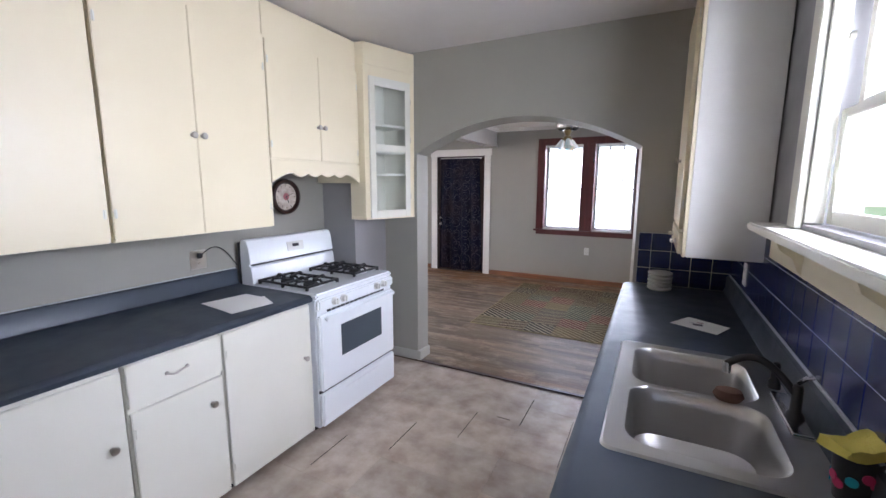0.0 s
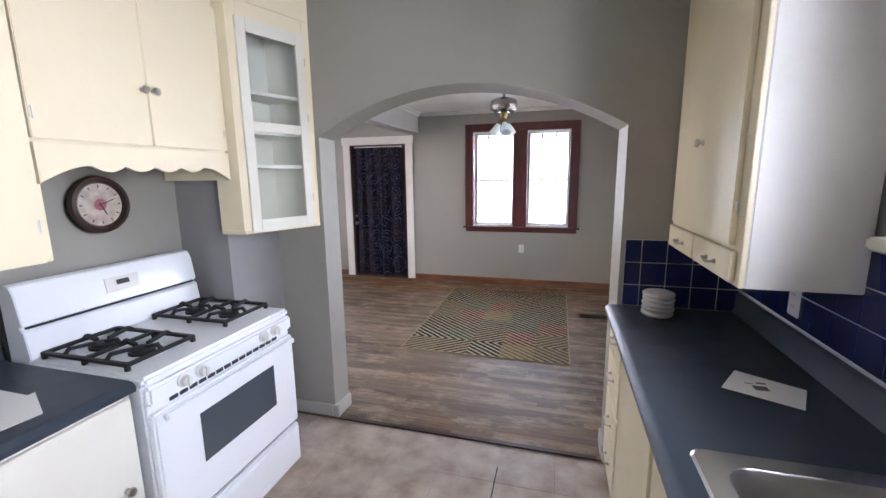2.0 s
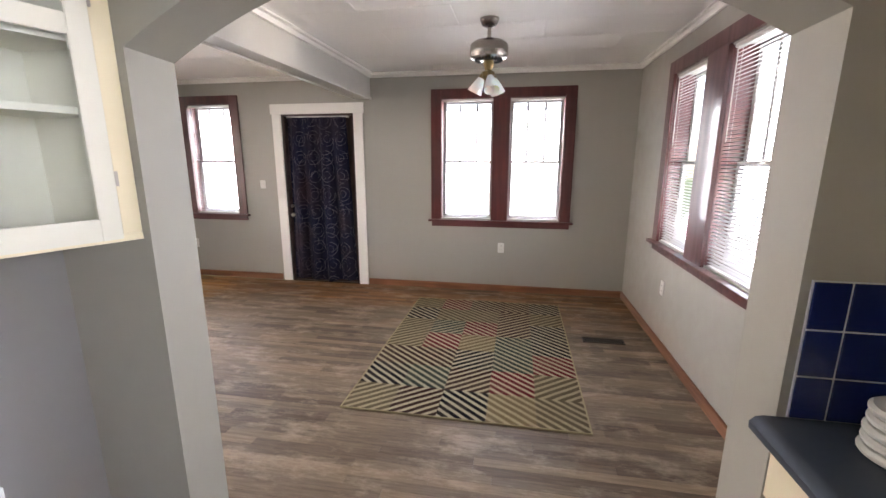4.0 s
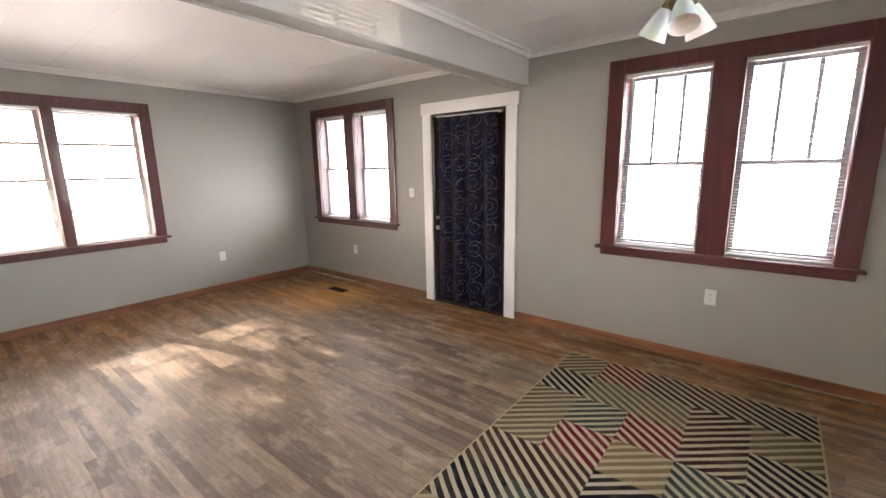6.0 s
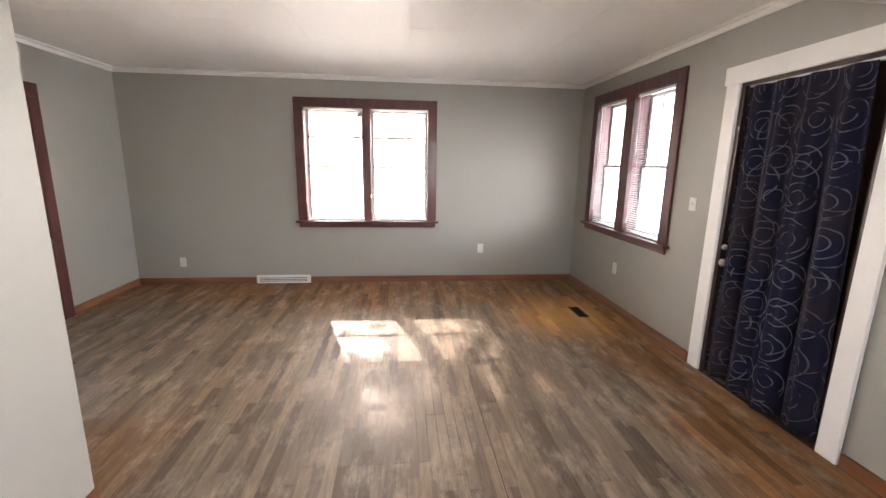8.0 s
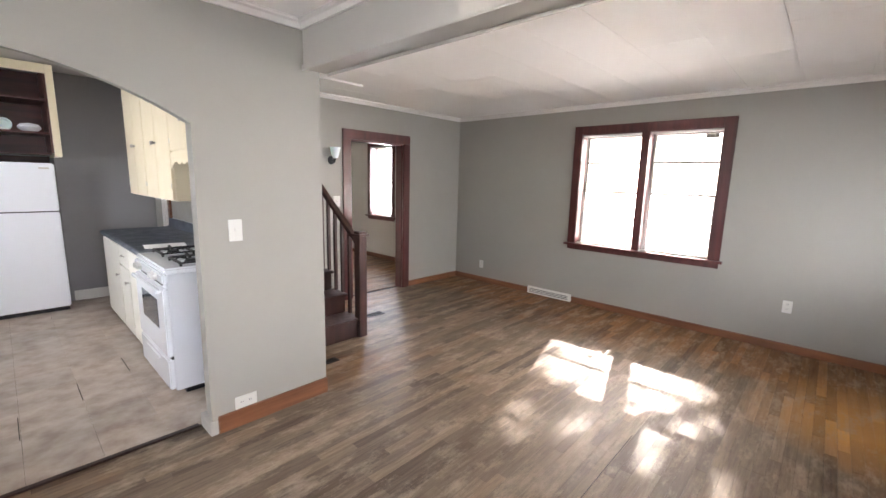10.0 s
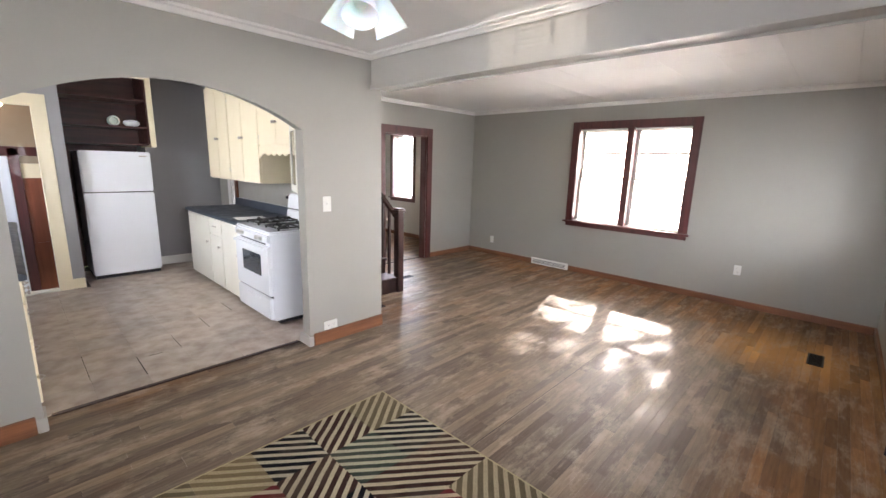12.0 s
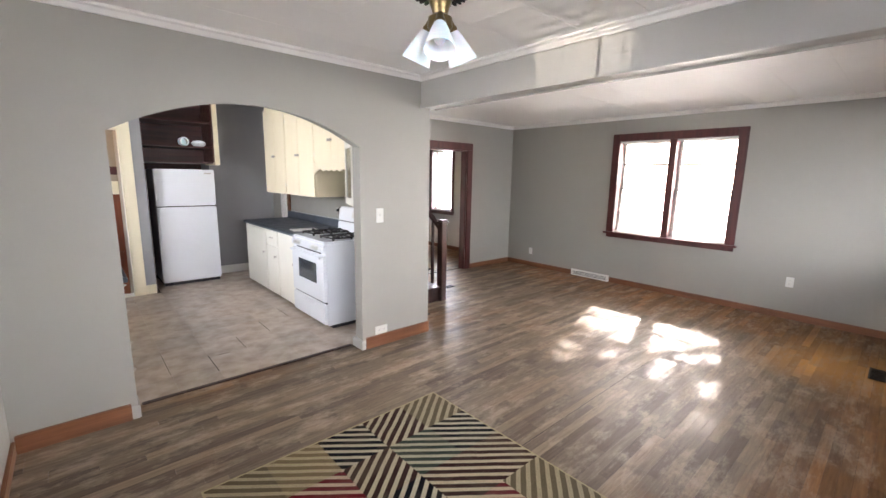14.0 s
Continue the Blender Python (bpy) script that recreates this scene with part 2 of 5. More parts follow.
# ---- building helpers ----
def box(bm, x0, x1, y0, y1, z0, z1, m=None):
    xs, ys, zs = sorted((x0, x1)), sorted((y0, y1)), sorted((z0, z1))
    v = [bm.verts.new((xs[i], ys[j], zs[k])) for i in (0, 1) for j in (0, 1) for k in (0, 1)]
    if m is not None:
        for q in v:
            q.co = m @ q.co
    for f in ((0, 1, 3, 2), (4, 6, 7, 5), (0, 4, 5, 1), (2, 3, 7, 6), (0, 2, 6, 4), (1, 5, 7, 3)):
        bm.faces.new([v[i] for i in f])
    return v


def tube(bm, p, q, r0, r1=None, seg=14, caps=True):
    """A straight rod from p to q."""
    p, q = Vector(p), Vector(q)
    r1 = r0 if r1 is None else r1
    rot = (q - p).to_track_quat("Z", "Y").to_matrix()
    rings = []
    for c, r in ((p, r0), (q, r1)):
        rings.append([bm.verts.new(c + rot @ Vector((r * math.cos(a), r * math.sin(a), 0))) for a in [2 * math.pi * i / seg for i in range(seg)]])
    for i in range(seg):
        j = (i + 1) % seg
        bm.faces.new((rings[0][i], rings[0][j], rings[1][j], rings[1][i]))
    if caps:
        bm.faces.new(rings[0][::-1])
        bm.faces.new(rings[1])


def path_tube(bm, pts, r, seg=10):
    """A bent rod through pts."""
    pts = [Vector(p) for p in pts]
    rings = []
    for i, p in enumerate(pts):
        d = (pts[min(i + 1, len(pts) - 1)] - pts[max(i - 1, 0)]).normalized()
        rot = d.to_track_quat("Z", "Y").to_matrix()
        rings.append([bm.verts.new(p + rot @ Vector((r * math.cos(a), r * math.sin(a), 0))) for a in [2 * math.pi * k / seg for k in range(seg)]])
    for a, b in zip(rings, rings[1:]):
        for i in range(seg):
            j = (i + 1) % seg
            bm.faces.new((a[i], a[j], b[j], b[i]))
    bm.faces.new(rings[0][::-1])
    bm.faces.new(rings[-1])


def lathe(bm, profile, m, seg=28):
    """A turned form: profile of (radius, height), placed by m."""
    rings = []
    for r, h in profile:
        if r < 1e-5:
            rings.append([bm.verts.new(m @ Vector((0, 0, h)))])
        else:
            rings.append([bm.verts.new(m @ Vector((r * math.cos(2 * math.pi * i / seg), r * math.sin(2 * math.pi * i / seg), h))) for i in range(seg)])
    for a, b in zip(rings, rings[1:]):
        for i in range(seg):
            j = (i + 1) % seg
            q = [a[i % len(a)], a[j % len(a)], b[j % len(b)], b[i % len(b)]]
            q = [v for k, v in enumerate(q) if v not in q[:k]]
            if len(q) > 2:
                bm.faces.new(q)


def prism(bm, outline, depth, m):
    """A flat outline of (x, y), made depth thick along z, placed by m."""
    a = [bm.verts.new(m @ Vector((x, y, 0))) for x, y in outline]
    b = [bm.verts.new(m @ Vector((x, y, depth))) for x, y in outline]
    bm.faces.new(a[::-1])
    bm.faces.new(b)
    for i in range(len(a)):
        j = (i + 1) % len(a)
        bm.faces.new((a[i], a[j], b[j], b[i]))


def done(name, bm, mat, smooth=False, bevel=0.0, segs=2):
    bmesh.ops.recalc_face_normals(bm, faces=bm.faces[:])
    if bevel:
        bmesh.ops.bevel(bm, geom=[e for e in bm.edges if e.calc_face_angle(0) > 0.6], offset=bevel, segments=segs, affect="EDGES", clamp_overlap=True)
    me = bpy.data.meshes.new(name)
    bm.to_mesh(me)
    bm.free()
    me.materials.append(M[mat] if isinstance(mat, str) else mat)
    if smooth:
        me.polygons.foreach_set("use_smooth", [True] * len(me.polygons))
        me.set_sharp_from_angle(angle=radians(38))
    return me


def part(name, bm, mat, parent, label="", smooth=False, bevel=0.0, kind="", segs=2):
    """One mesh under a thing or a part; it is written in the place's own coordinates."""
    ob = new(name, done(name, bm, mat, smooth, bevel, segs))
    if parent:
        ob.parent = parent
        if parent.parent is None:
            ob.matrix_parent_inverse = parent.matrix_basis.inverted()
    return tagged(ob, label, kind=kind)


def thing(name, loc, label, category, group=""):
    ob = new(name)
    ob.matrix_basis = Matrix.Translation(loc)
    ob.empty_display_size = 0.1
    return tagged(ob, label, category, group)


def structure(name, bm, mat, label="", bevel=0.0, smooth=False):
    return part(name, bm, mat, None, label, smooth, bevel, "structure")


def boxes(*spans):
    bm = bmesh.new()
    for s in spans:
        box(bm, *s)
    return bm


def wall_pieces(a0, a1, z1, openings):
    """Splits a wall from a0 to a1 into boxes round openings (lo, hi, sill, head)."""
    out, at = [], a0
    for lo, hi, s, h in sorted(openings):
        out.append((at, lo, 0, z1))
        if s > 0:
            out.append((lo, hi, 0, s))
        if h < z1:
            out.append((lo, hi, h, z1))
        at = hi
    out.append((at, a1, 0, z1))
    return [o for o in out if o[1] - o[0] > 1e-4]

# ---- plan ----
XL, XR, YF, YS = -5.99, 0.463, 6.66, 1.30      # left wall, right wall, front wall, wall of the back room
YA0, YA1 = 2.98, 3.13                           # the wall with the arch
AX0, AX1, SPRING, APEX = -1.745, -0.12, 1.785, 2.03
CEIL, KCEIL, THICK = 2.45, 2.575, 0.15
PIER = -2.51
KXL = -2.42                                     # kitchen's left wall
BEAM0, BEAM1, BEAMZ = -2.56, -2.40, 2.18

# ---- walls ----
def wall_x(name, y0, y1, x0, x1, top, openings, mat="wall"):
    return structure(name, boxes(*[(a, b, y0, y1, c, d) for a, b, c, d in wall_pieces(x0, x1, top, openings)]), mat)


def wall_y(name, x0, x1, y0, y1, top, openings, mat="wall"):
    return structure(name, boxes(*[(x0, x1, a, b, c, d) for a, b, c, d in wall_pieces(y0, y1, top, openings)]), mat)


wall_x("wall_front", YF, YF + THICK, XL - THICK, XR + THICK, 2.75, [(-5.53, -4.13, 0.85, 2.17), (-3.52, -2.61, 0.0, 2.04), (-1.59, -0.25, 0.85, 2.17)])
wall_y("wall_left", XL - THICK, XL, -2.4, YF, 2.75, [(3.30, 4.79, 0.79, 2.11), (-0.94, -0.31, 0.82, 2.12)])
wall_y("wall_right", XR, XR + THICK, YA0 + 0.0, YF, 2.75, [(4.16, 5.65, 0.85, 2.15)])
# the second opening is unseen, cut only to let the added landing lamp in
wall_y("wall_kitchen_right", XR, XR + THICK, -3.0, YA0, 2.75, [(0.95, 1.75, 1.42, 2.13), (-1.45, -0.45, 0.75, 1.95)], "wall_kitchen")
wall_x("wall_back", YS - 0.12, YS, XL, -3.36, 2.75, [(-4.83, -3.99, 0.0, 1.98)])
wall_y("stair_wall_left", -3.46, -3.36, -2.4, YS - 0.12, 2.75, [])
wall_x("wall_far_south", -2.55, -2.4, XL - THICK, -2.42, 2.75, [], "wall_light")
wall_y("stair_wall_right", PIER, KXL, -2.4, YA0, 2.75, [], "wall")
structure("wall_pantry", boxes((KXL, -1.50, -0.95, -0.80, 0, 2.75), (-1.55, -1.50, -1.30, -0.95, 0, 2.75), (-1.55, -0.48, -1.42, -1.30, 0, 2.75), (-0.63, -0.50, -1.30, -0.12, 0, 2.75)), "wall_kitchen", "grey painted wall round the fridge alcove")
wall_x("wall_side_door", -0.24, -0.12, -0.50, XR, 2.75, [(-0.40, 0.42, 0.0, 2.05)], "wall_kitchen")


def arch_wall():
    bm = bmesh.new()
    faces = []
    # the opening flares a little towards the kitchen
    for y, a0, a1, spring, apex in ((YA0, -1.772, -0.085, 1.797, 2.04), (YA1, -1.755, -0.108, 1.785, 2.018)):
        outline = [(PIER, 0), (a0, 0), (a0, spring)]
        n, mid, half = 26, (a0 + a1) / 2, (a1 - a0) / 2
        for i in range(1, n):
            x = a0 + (a1 - a0) * i / n
            u = (x - mid) / half
            outline.append((x, spring + (apex - spring) * (1 - abs(u) ** 2.05)))
        outline += [(a1, spring), (a1, 0), (XR, 0), (XR, 2.75), (PIER, 2.75)]
        faces.append([bm.verts.new((x, y, z)) for x, z in outline])
    a, b = faces
    bm.faces.new(a)
    bm.faces.new(b[::-1])
    for i in range(len(a)):
        j = (i + 1) % len(a)
        bm.faces.new((a[i], a[j], b[j], b[i]))
    return structure("wall_arch", bm, "wall", "grey painted wall with a wide low arch")


arch_wall()
# kitchen side of the arch wall keeps its darker paint, and a boxed chase stands in the corner
structure("chase", boxes((KXL, -2.10, 2.56, YA0, 0, KCEIL)), "wall_kitchen", "boxed-in grey corner chase behind the stove")

# ---- ceilings ----
def ceiling(name, x0, x1, y0, y1, z, mat, px, py):
    """Ceiling boards with open joints, all in one mesh."""
    bm = bmesh.new()
    box(bm, x0, x1, y0, y1, z + 0.012, z + 0.06)
    if px:
        row, y = 0, y0
        while y < y1 - 1e-6:
            x = x0 - (row % 2) * px / 2
            while x < x1 - 1e-6:
                a, b = max(x, x0) + 0.0009, min(x + px, x1) - 0.0009
                if b - a > 0.01:
                    box(bm, a, b, y + 0.0009, min(y + py, y1) - 0.0009, z + 0.0005 * ((row * 7 + int(x * 3)) % 3), z + 0.0125)
                x += px
            y += py
            row += 1
    return structure(name, bm, mat)


ceiling("ceiling", XL, BEAM0, -2.4, YF, CEIL, "ceiling", 1.22, 0.406)
ceiling("ceiling_dining", BEAM1, XR, YA1, YF, CEIL, "ceiling", 1.22, 0.406)
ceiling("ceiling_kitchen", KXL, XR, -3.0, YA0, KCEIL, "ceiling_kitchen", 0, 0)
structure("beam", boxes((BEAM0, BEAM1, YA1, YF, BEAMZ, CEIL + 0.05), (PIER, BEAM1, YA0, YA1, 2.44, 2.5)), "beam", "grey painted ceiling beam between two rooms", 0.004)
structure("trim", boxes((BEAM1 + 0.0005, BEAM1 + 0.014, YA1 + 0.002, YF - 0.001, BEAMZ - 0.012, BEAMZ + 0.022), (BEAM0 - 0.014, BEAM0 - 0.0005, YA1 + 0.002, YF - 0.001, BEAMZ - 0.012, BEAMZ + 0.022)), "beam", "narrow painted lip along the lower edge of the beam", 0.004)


# ---- trim ----
def crown(name, x0, y0, x1, y1, side, size=0.048):
    """A small moulding where wall and ceiling meet; side points into the room."""
    bm = bmesh.new()
    prof = ((0, 0), (0, -size), (size * 0.35, -size), (size * 0.6, -size * 0.45), (size, -size * 0.3), (size, 0))
    d = Vector((x1 - x0, y1 - y0, 0))
    L = d.length
    d.normalize()
    s = Vector((side[0], side[1], 0))
    m = Matrix((
        (s.x, 0, d.x, x0),
        (s.y, 0, d.y, y0),
        (0, 1, 0, CEIL),
        (0, 0, 0, 1)))
    prism(bm, prof, L, m)
    return structure(name, bm, "trim_white")


crown("trim", XL + 0.001, YS, XL + 0.001, YF, (1, 0))
crown("trim", XL, YF - 0.001, BEAM0, YF - 0.001, (0, -1))
crown("trim", BEAM1, YF - 0.001, XR, YF - 0.001, (0, -1))
crown("trim", XR - 0.001, YA1, XR - 0.001, YF, (-1, 0))
crown("trim", BEAM1, YA1 + 0.001, XR, YA1 + 0.001, (0, 1))
crown("trim", BEAM1 + 0.001, YA1, BEAM1 + 0.001, YF, (1, 0))
crown("trim", XL, YS + 0.001, -3.36, YS + 0.001, (0, 1))


def base(x0, x1, y0, y1, mat, h=0.078):
    bm = boxes((x0, x1, y0, y1, 0, h))
    return structure("baseboard", bm, mat, bevel=0.004)


T = 0.018
base(XL + T, -3.65, YF - T, YF, "base_x")
base(-2.49, XR - T, YF - T, YF, "base_x")
base(XL, XL + T, YS, 2.66, "base_y")
base(XL, XL + T, 3.31, YF, "base_y")
base(XR - T, XR, YA1, YF, "base_y")
base(PIER - 0.002, -1.785, YA1, YA1 + T, "base_x", 0.11)
base(-0.074, XR - T, YA1, YA1 + T, "base_x", 0.11)
base(XL + T, -4.945, YS, YS + T, "base_x")
base(XL, XL + T, -2.4, YS - 0.13, "base_y")
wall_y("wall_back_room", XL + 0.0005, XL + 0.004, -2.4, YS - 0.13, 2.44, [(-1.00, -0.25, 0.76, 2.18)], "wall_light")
structure("threshold", boxes((-1.731, -0.139, YA0 - 0.035, YA0 + 0.003, 0.001, 0.010)), "dark_wood", "worn dark wood strip between two floors", 0.004)
base(-2.09, -1.785, YA0 - 0.012, YA0, "beam", 0.085)
base(-1.784, -1.740, YA0 - 0.012, YA1 + 0.012, "beam", 0.085)
base(-0.121, -0.075, YA0 - 0.012, YA1 + 0.012, "beam", 0.085)
base(KXL, -1.53, -0.80, -0.785, "trim_white", 0.12)

# ---- windows of the two rooms ----
def double_window(name, group, origin, turn, w=1.55, z0=0.757, z1=2.26, pole=0.18, side=0.115, sash_top_bars=2, lower_bars=0, single=False, slat_tilt=13):
    """Two sashes side by side in one red-brown frame. Local x runs along the wall, local y into the wall; built at the origin, then turned."""
    m = Matrix.Translation(origin) @ pose(0, 0, 0, 0, 0, turn)
    root = new(name)
    root.matrix_basis = Matrix.Translation(origin)
    tagged(root, "double window in a red-brown wooden frame with white blinds", "window", group, "structure")

    def lp(nm, spans, mat, parent=root, label="", bevel=0.003, kind=""):
        bm = bmesh.new()
        for s in spans:
            box(bm, *s, m)
        return part(nm, bm, mat, parent, label, False, bevel, kind)

    top = 0.10
    panes = [(side, w - side)] if single else [(side, w / 2 - pole / 2), (w / 2 + pole / 2, w - side)]
    lp("window_frame", [(0, side, -0.022, 0, z0 + 0.06, z1), (w - side, w, -0.022, 0, z0 + 0.06, z1), *([] if single else [(w / 2 - pole / 2, w / 2 + pole / 2, -0.022, 0, z0 + 0.06, z1 - top)]),
                        (side, w - side, -0.024, 0, z1 - top, z1)], "red_trim", label="red-brown varnished window casing")
    lp("window_jamb", [(side - 0.02, side + 0.004, 0.001, THICK, z0 + 0.08, z1 - top + 0.01), (w - side - 0.004, w - side + 0.02, 0.001, THICK, z0 + 0.08, z1 - top + 0.01),
                       *([] if single else [(w / 2 - pole / 2, w / 2 + pole / 2, 0.001, THICK, z0 + 0.08, z1 - top - 0.004)]), (side, w - side, 0.001, THICK, z1 - top - 0.004, z1 - top + 0.015)], "red_trim")
    lp("window_sill", [(-0.03, w + 0.03, -0.06, 0.001, z0 + 0.055, z0 + 0.08), (side, w - side, 0.001, THICK, z0 + 0.05, z0 + 0.08)], "red_trim_h", label="projecting red-brown sill")
    lp("window_apron", [(0.005, w - 0.005, -0.02, -0.001, z0, z0 + 0.054)], "red_trim_h")
    zb, zt = z0 + 0.08, z1 - top
    zm = (zb + zt) / 2
    for a, b in panes:
        lp("sash", [(a, a + 0.035, 0.105, 0.135, zb, zm), (b - 0.035, b, 0.105, 0.135, zb, zm), (a + 0.035, b - 0.035, 0.105, 0.135, zb, zb + 0.05), (a + 0.035, b - 0.035, 0.105, 0.135, zm - 0.03, zm)],
           "sash", label="grey-white lower sash, darkened as if backlit")
        bars = [(a, a + 0.035, 0.136, 0.149, zm - 0.03, zt), (b - 0.035, b, 0.136, 0.149, zm - 0.03, zt), (a + 0.035, b - 0.035, 0.136, 0.149, zt - 0.04, zt), (a + 0.035, b - 0.035, 0.136, 0.149, zm - 0.03, zm)]
        for k in range(sash_top_bars):
            x = a + (b - a) * (k + 1) / (sash_top_bars + 1)
            bars.append((x - 0.011, x + 0.011, 0.137, 0.148, zm, zt - 0.04))
        for k in range(lower_bars):
            for q0, q1 in ((zb, zm), (zm, zt)):
                z = q0 + (q1 - q0) * (k + 1) / (lower_bars + 1)
                bars.append((a + 0.035, b - 0.035, 0.137, 0.148, z - 0.015, z + 0.015))
        lp("sash", bars, "sash", label="grey-white upper sash with slim bars, darkened as if backlit")
        lp("sash_lock", [((a + b) / 2 - 0.02, (a + b) / 2 + 0.02, 0.09, 0.105, zm - 0.012, zm + 0.006)], "nickel")
        p = lp("pane", [(a + 0.03, b - 0.03, 0.120, 0.123, zb + 0.04, zm - 0.02)], "pane", bevel=0)
        p.visible_shadow = False
        p = lp("pane", [(a + 0.03, b - 0.03, 0.1415, 0.1445, zm - 0.02, zt - 0.03)], "pane", bevel=0)
        p.visible_shadow = False
    # blinds hang in the two openings
    for a, b in panes:
        bl = new("window_blind")
        bl.matrix_basis = m @ Matrix.Translation(((a + b) / 2, 0.06, zb))
        tagged(bl, "white horizontal blind let down with open slats", "window blind", "window blinds")
        lp("headrail", [(a + 0.006, b - 0.006, 0.006, 0.034, zt - 0.03, zt - 0.005)], "plastic", bl)
        bottom = zb + 0.02
        lp("bottom_rail", [(a + 0.01, b - 0.01, 0.010, 0.032, bottom - 0.012, bottom)], "plastic", bl)
        cords = bmesh.new()
        for f in (0.12, 0.88):
            x = a + (b - a) * f
            box(cords, x - 0.0012, x + 0.0012, 0.0205, 0.0215, bottom, zt - 0.03, m)
        part("ladder_cord", cords, "plastic", bl)
        wand = bmesh.new()
        tube(wand, m @ Vector((a + 0.06, 0.001, zt - 0.03)), m @ Vector((a + 0.062, 0.001, zt - 0.55)), 0.0035, seg=6)
        part("tilt_wand", wand, "plastic", bl)
        z, tilt = bottom + 0.018, radians(slat_tilt)
        sl = bmesh.new()
        hx, hz = 0.0125 * math.cos(tilt), 0.0125 * math.sin(tilt)
        v = [sl.verts.new((x, y, zz)) for x in (a + 0.01, b - 0.01) for y, zz in ((-hx, -hz), (0, 0.0012), (hx, hz))]
        sl.faces.new((v[0], v[1], v[4], v[3]))
        sl.faces.new((v[1], v[2], v[5], v[4]))
        w0 = [sl.verts.new(q.co - Vector((0, 0, 0.0008))) for q in v]
        sl.faces.new((w0[3], w0[4], w0[1], w0[0]))
        sl.faces.new((w0[4], w0[5], w0[2], w0[1]))
        me = done("slat", sl, "blind")
        while z < zt - 0.035:
            s = new("slat", me)
            s.parent = bl
            s.matrix_basis = m @ Matrix.Translation((0, 0.021, z))
            s.matrix_parent_inverse = bl.matrix_basis.inverted()
            z += 0.0215
    return root


double_window("window_1", "windows of the two rooms", (-1.70, YF, 0), 0)
double_window("window_2", "windows of the two rooms", (-5.64, YF, 0), 0, w=1.57, pole=0.16)
double_window("window_3", "windows of the two rooms", (XL, 3.20, 0), 90, w=1.66, z0=0.70, z1=2.205, pole=0.085, side=0.105, sash_top_bars=0, lower_bars=1, slat_tilt=8)
double_window("window_4", "windows of the two rooms", (XR, 5.76, 0), -90, w=1.70, z0=0.757, z1=2.26, pole=0.28, side=0.11)
double_window("window_5", "windows of the two rooms", (XL, -1.02, 0), 90, w=0.80, z0=0.74, z1=2.21, side=0.085, sash_top_bars=0, single=True)

# ---- floors ----
def strip_floor():
    """Narrow oak strips along x. Those where the walk passes are pieces of their own, the rest are joined."""
    rnd = random.Random(11)
    W = 0.0575
    root = structure("floor", boxes((XL - 0.1, XR, YS - 0.13, YF, -0.06, -0.010), (XL - 0.1, -3.46, -2.4, YS - 0.13, -0.06, -0.010), (-3.36, PIER, -2.4, YS - 0.13, -0.06, -0.010)),
                     "joint_dark", "worn oak strip floor, grey where walked on, orange along the walls")
    shared = {}
    rest = bmesh.new()
    count = 0
    # order of rows from the middle of the dining room outwards
    rows = []
    y = YF - 0.018 - W
    while y > YS - 0.12:
        rows.append(y)
        y -= W
    for y in rows:
        y0 = max(y, YS - 0.12)
        end = XR if y > YA0 - 0.02 else PIER
        x = XL
        first = rnd.choice((0.3, 0.5, 0.7, 0.9, 1.1))
        while x < end - 0.01:
            L = first or rnd.choice((0.3, 0.4, 0.5, 0.6, 0.7, 0.8, 1.0, 1.2))
            first = None
            L = min(L, end - x)
            low = -0.0004 * rnd.random()
            if y > 3.6 and y < 5.7 and x > -3.2 and x + L < end - 0.01 and count < 295:
                key = round(L, 3)
                if key not in shared:
                    b = bmesh.new()
                    box(b, 0.0006, L - 0.0006, 0.0005, W - 0.0005, -0.008, 0)
                    shared[key] = done("floor_board", b, "floor")
                ob = new("floor_board", shared[key])
                ob.matrix_basis = Matrix.Translation((x, y, low))
                ob.parent = root
                count += 1
            else:
                box(rest, x + 0.0006, x + L - 0.0006, y + 0.0005, y + W - 0.0005, -0.008, low)
            x += L
    y = YS - 0.13 - W
    while y > -2.4:
        x = XL
        while x < PIER:
            L = rnd.choice((0.4, 0.6, 0.8, 1.0, 1.3))
            box(rest, x + 0.0006, min(x + L, PIER) - 0.0006, y + 0.0005, y + W - 0.0005, -0.008, -0.0004 * rnd.random())
            x += L
        y -= W
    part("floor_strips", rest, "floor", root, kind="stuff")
    part("open_joint", boxes((-3.55, -1.75, 4.9075, 4.912, 0.0002, 0.0008)), "joint_dark", root, "open dark joint between boards")


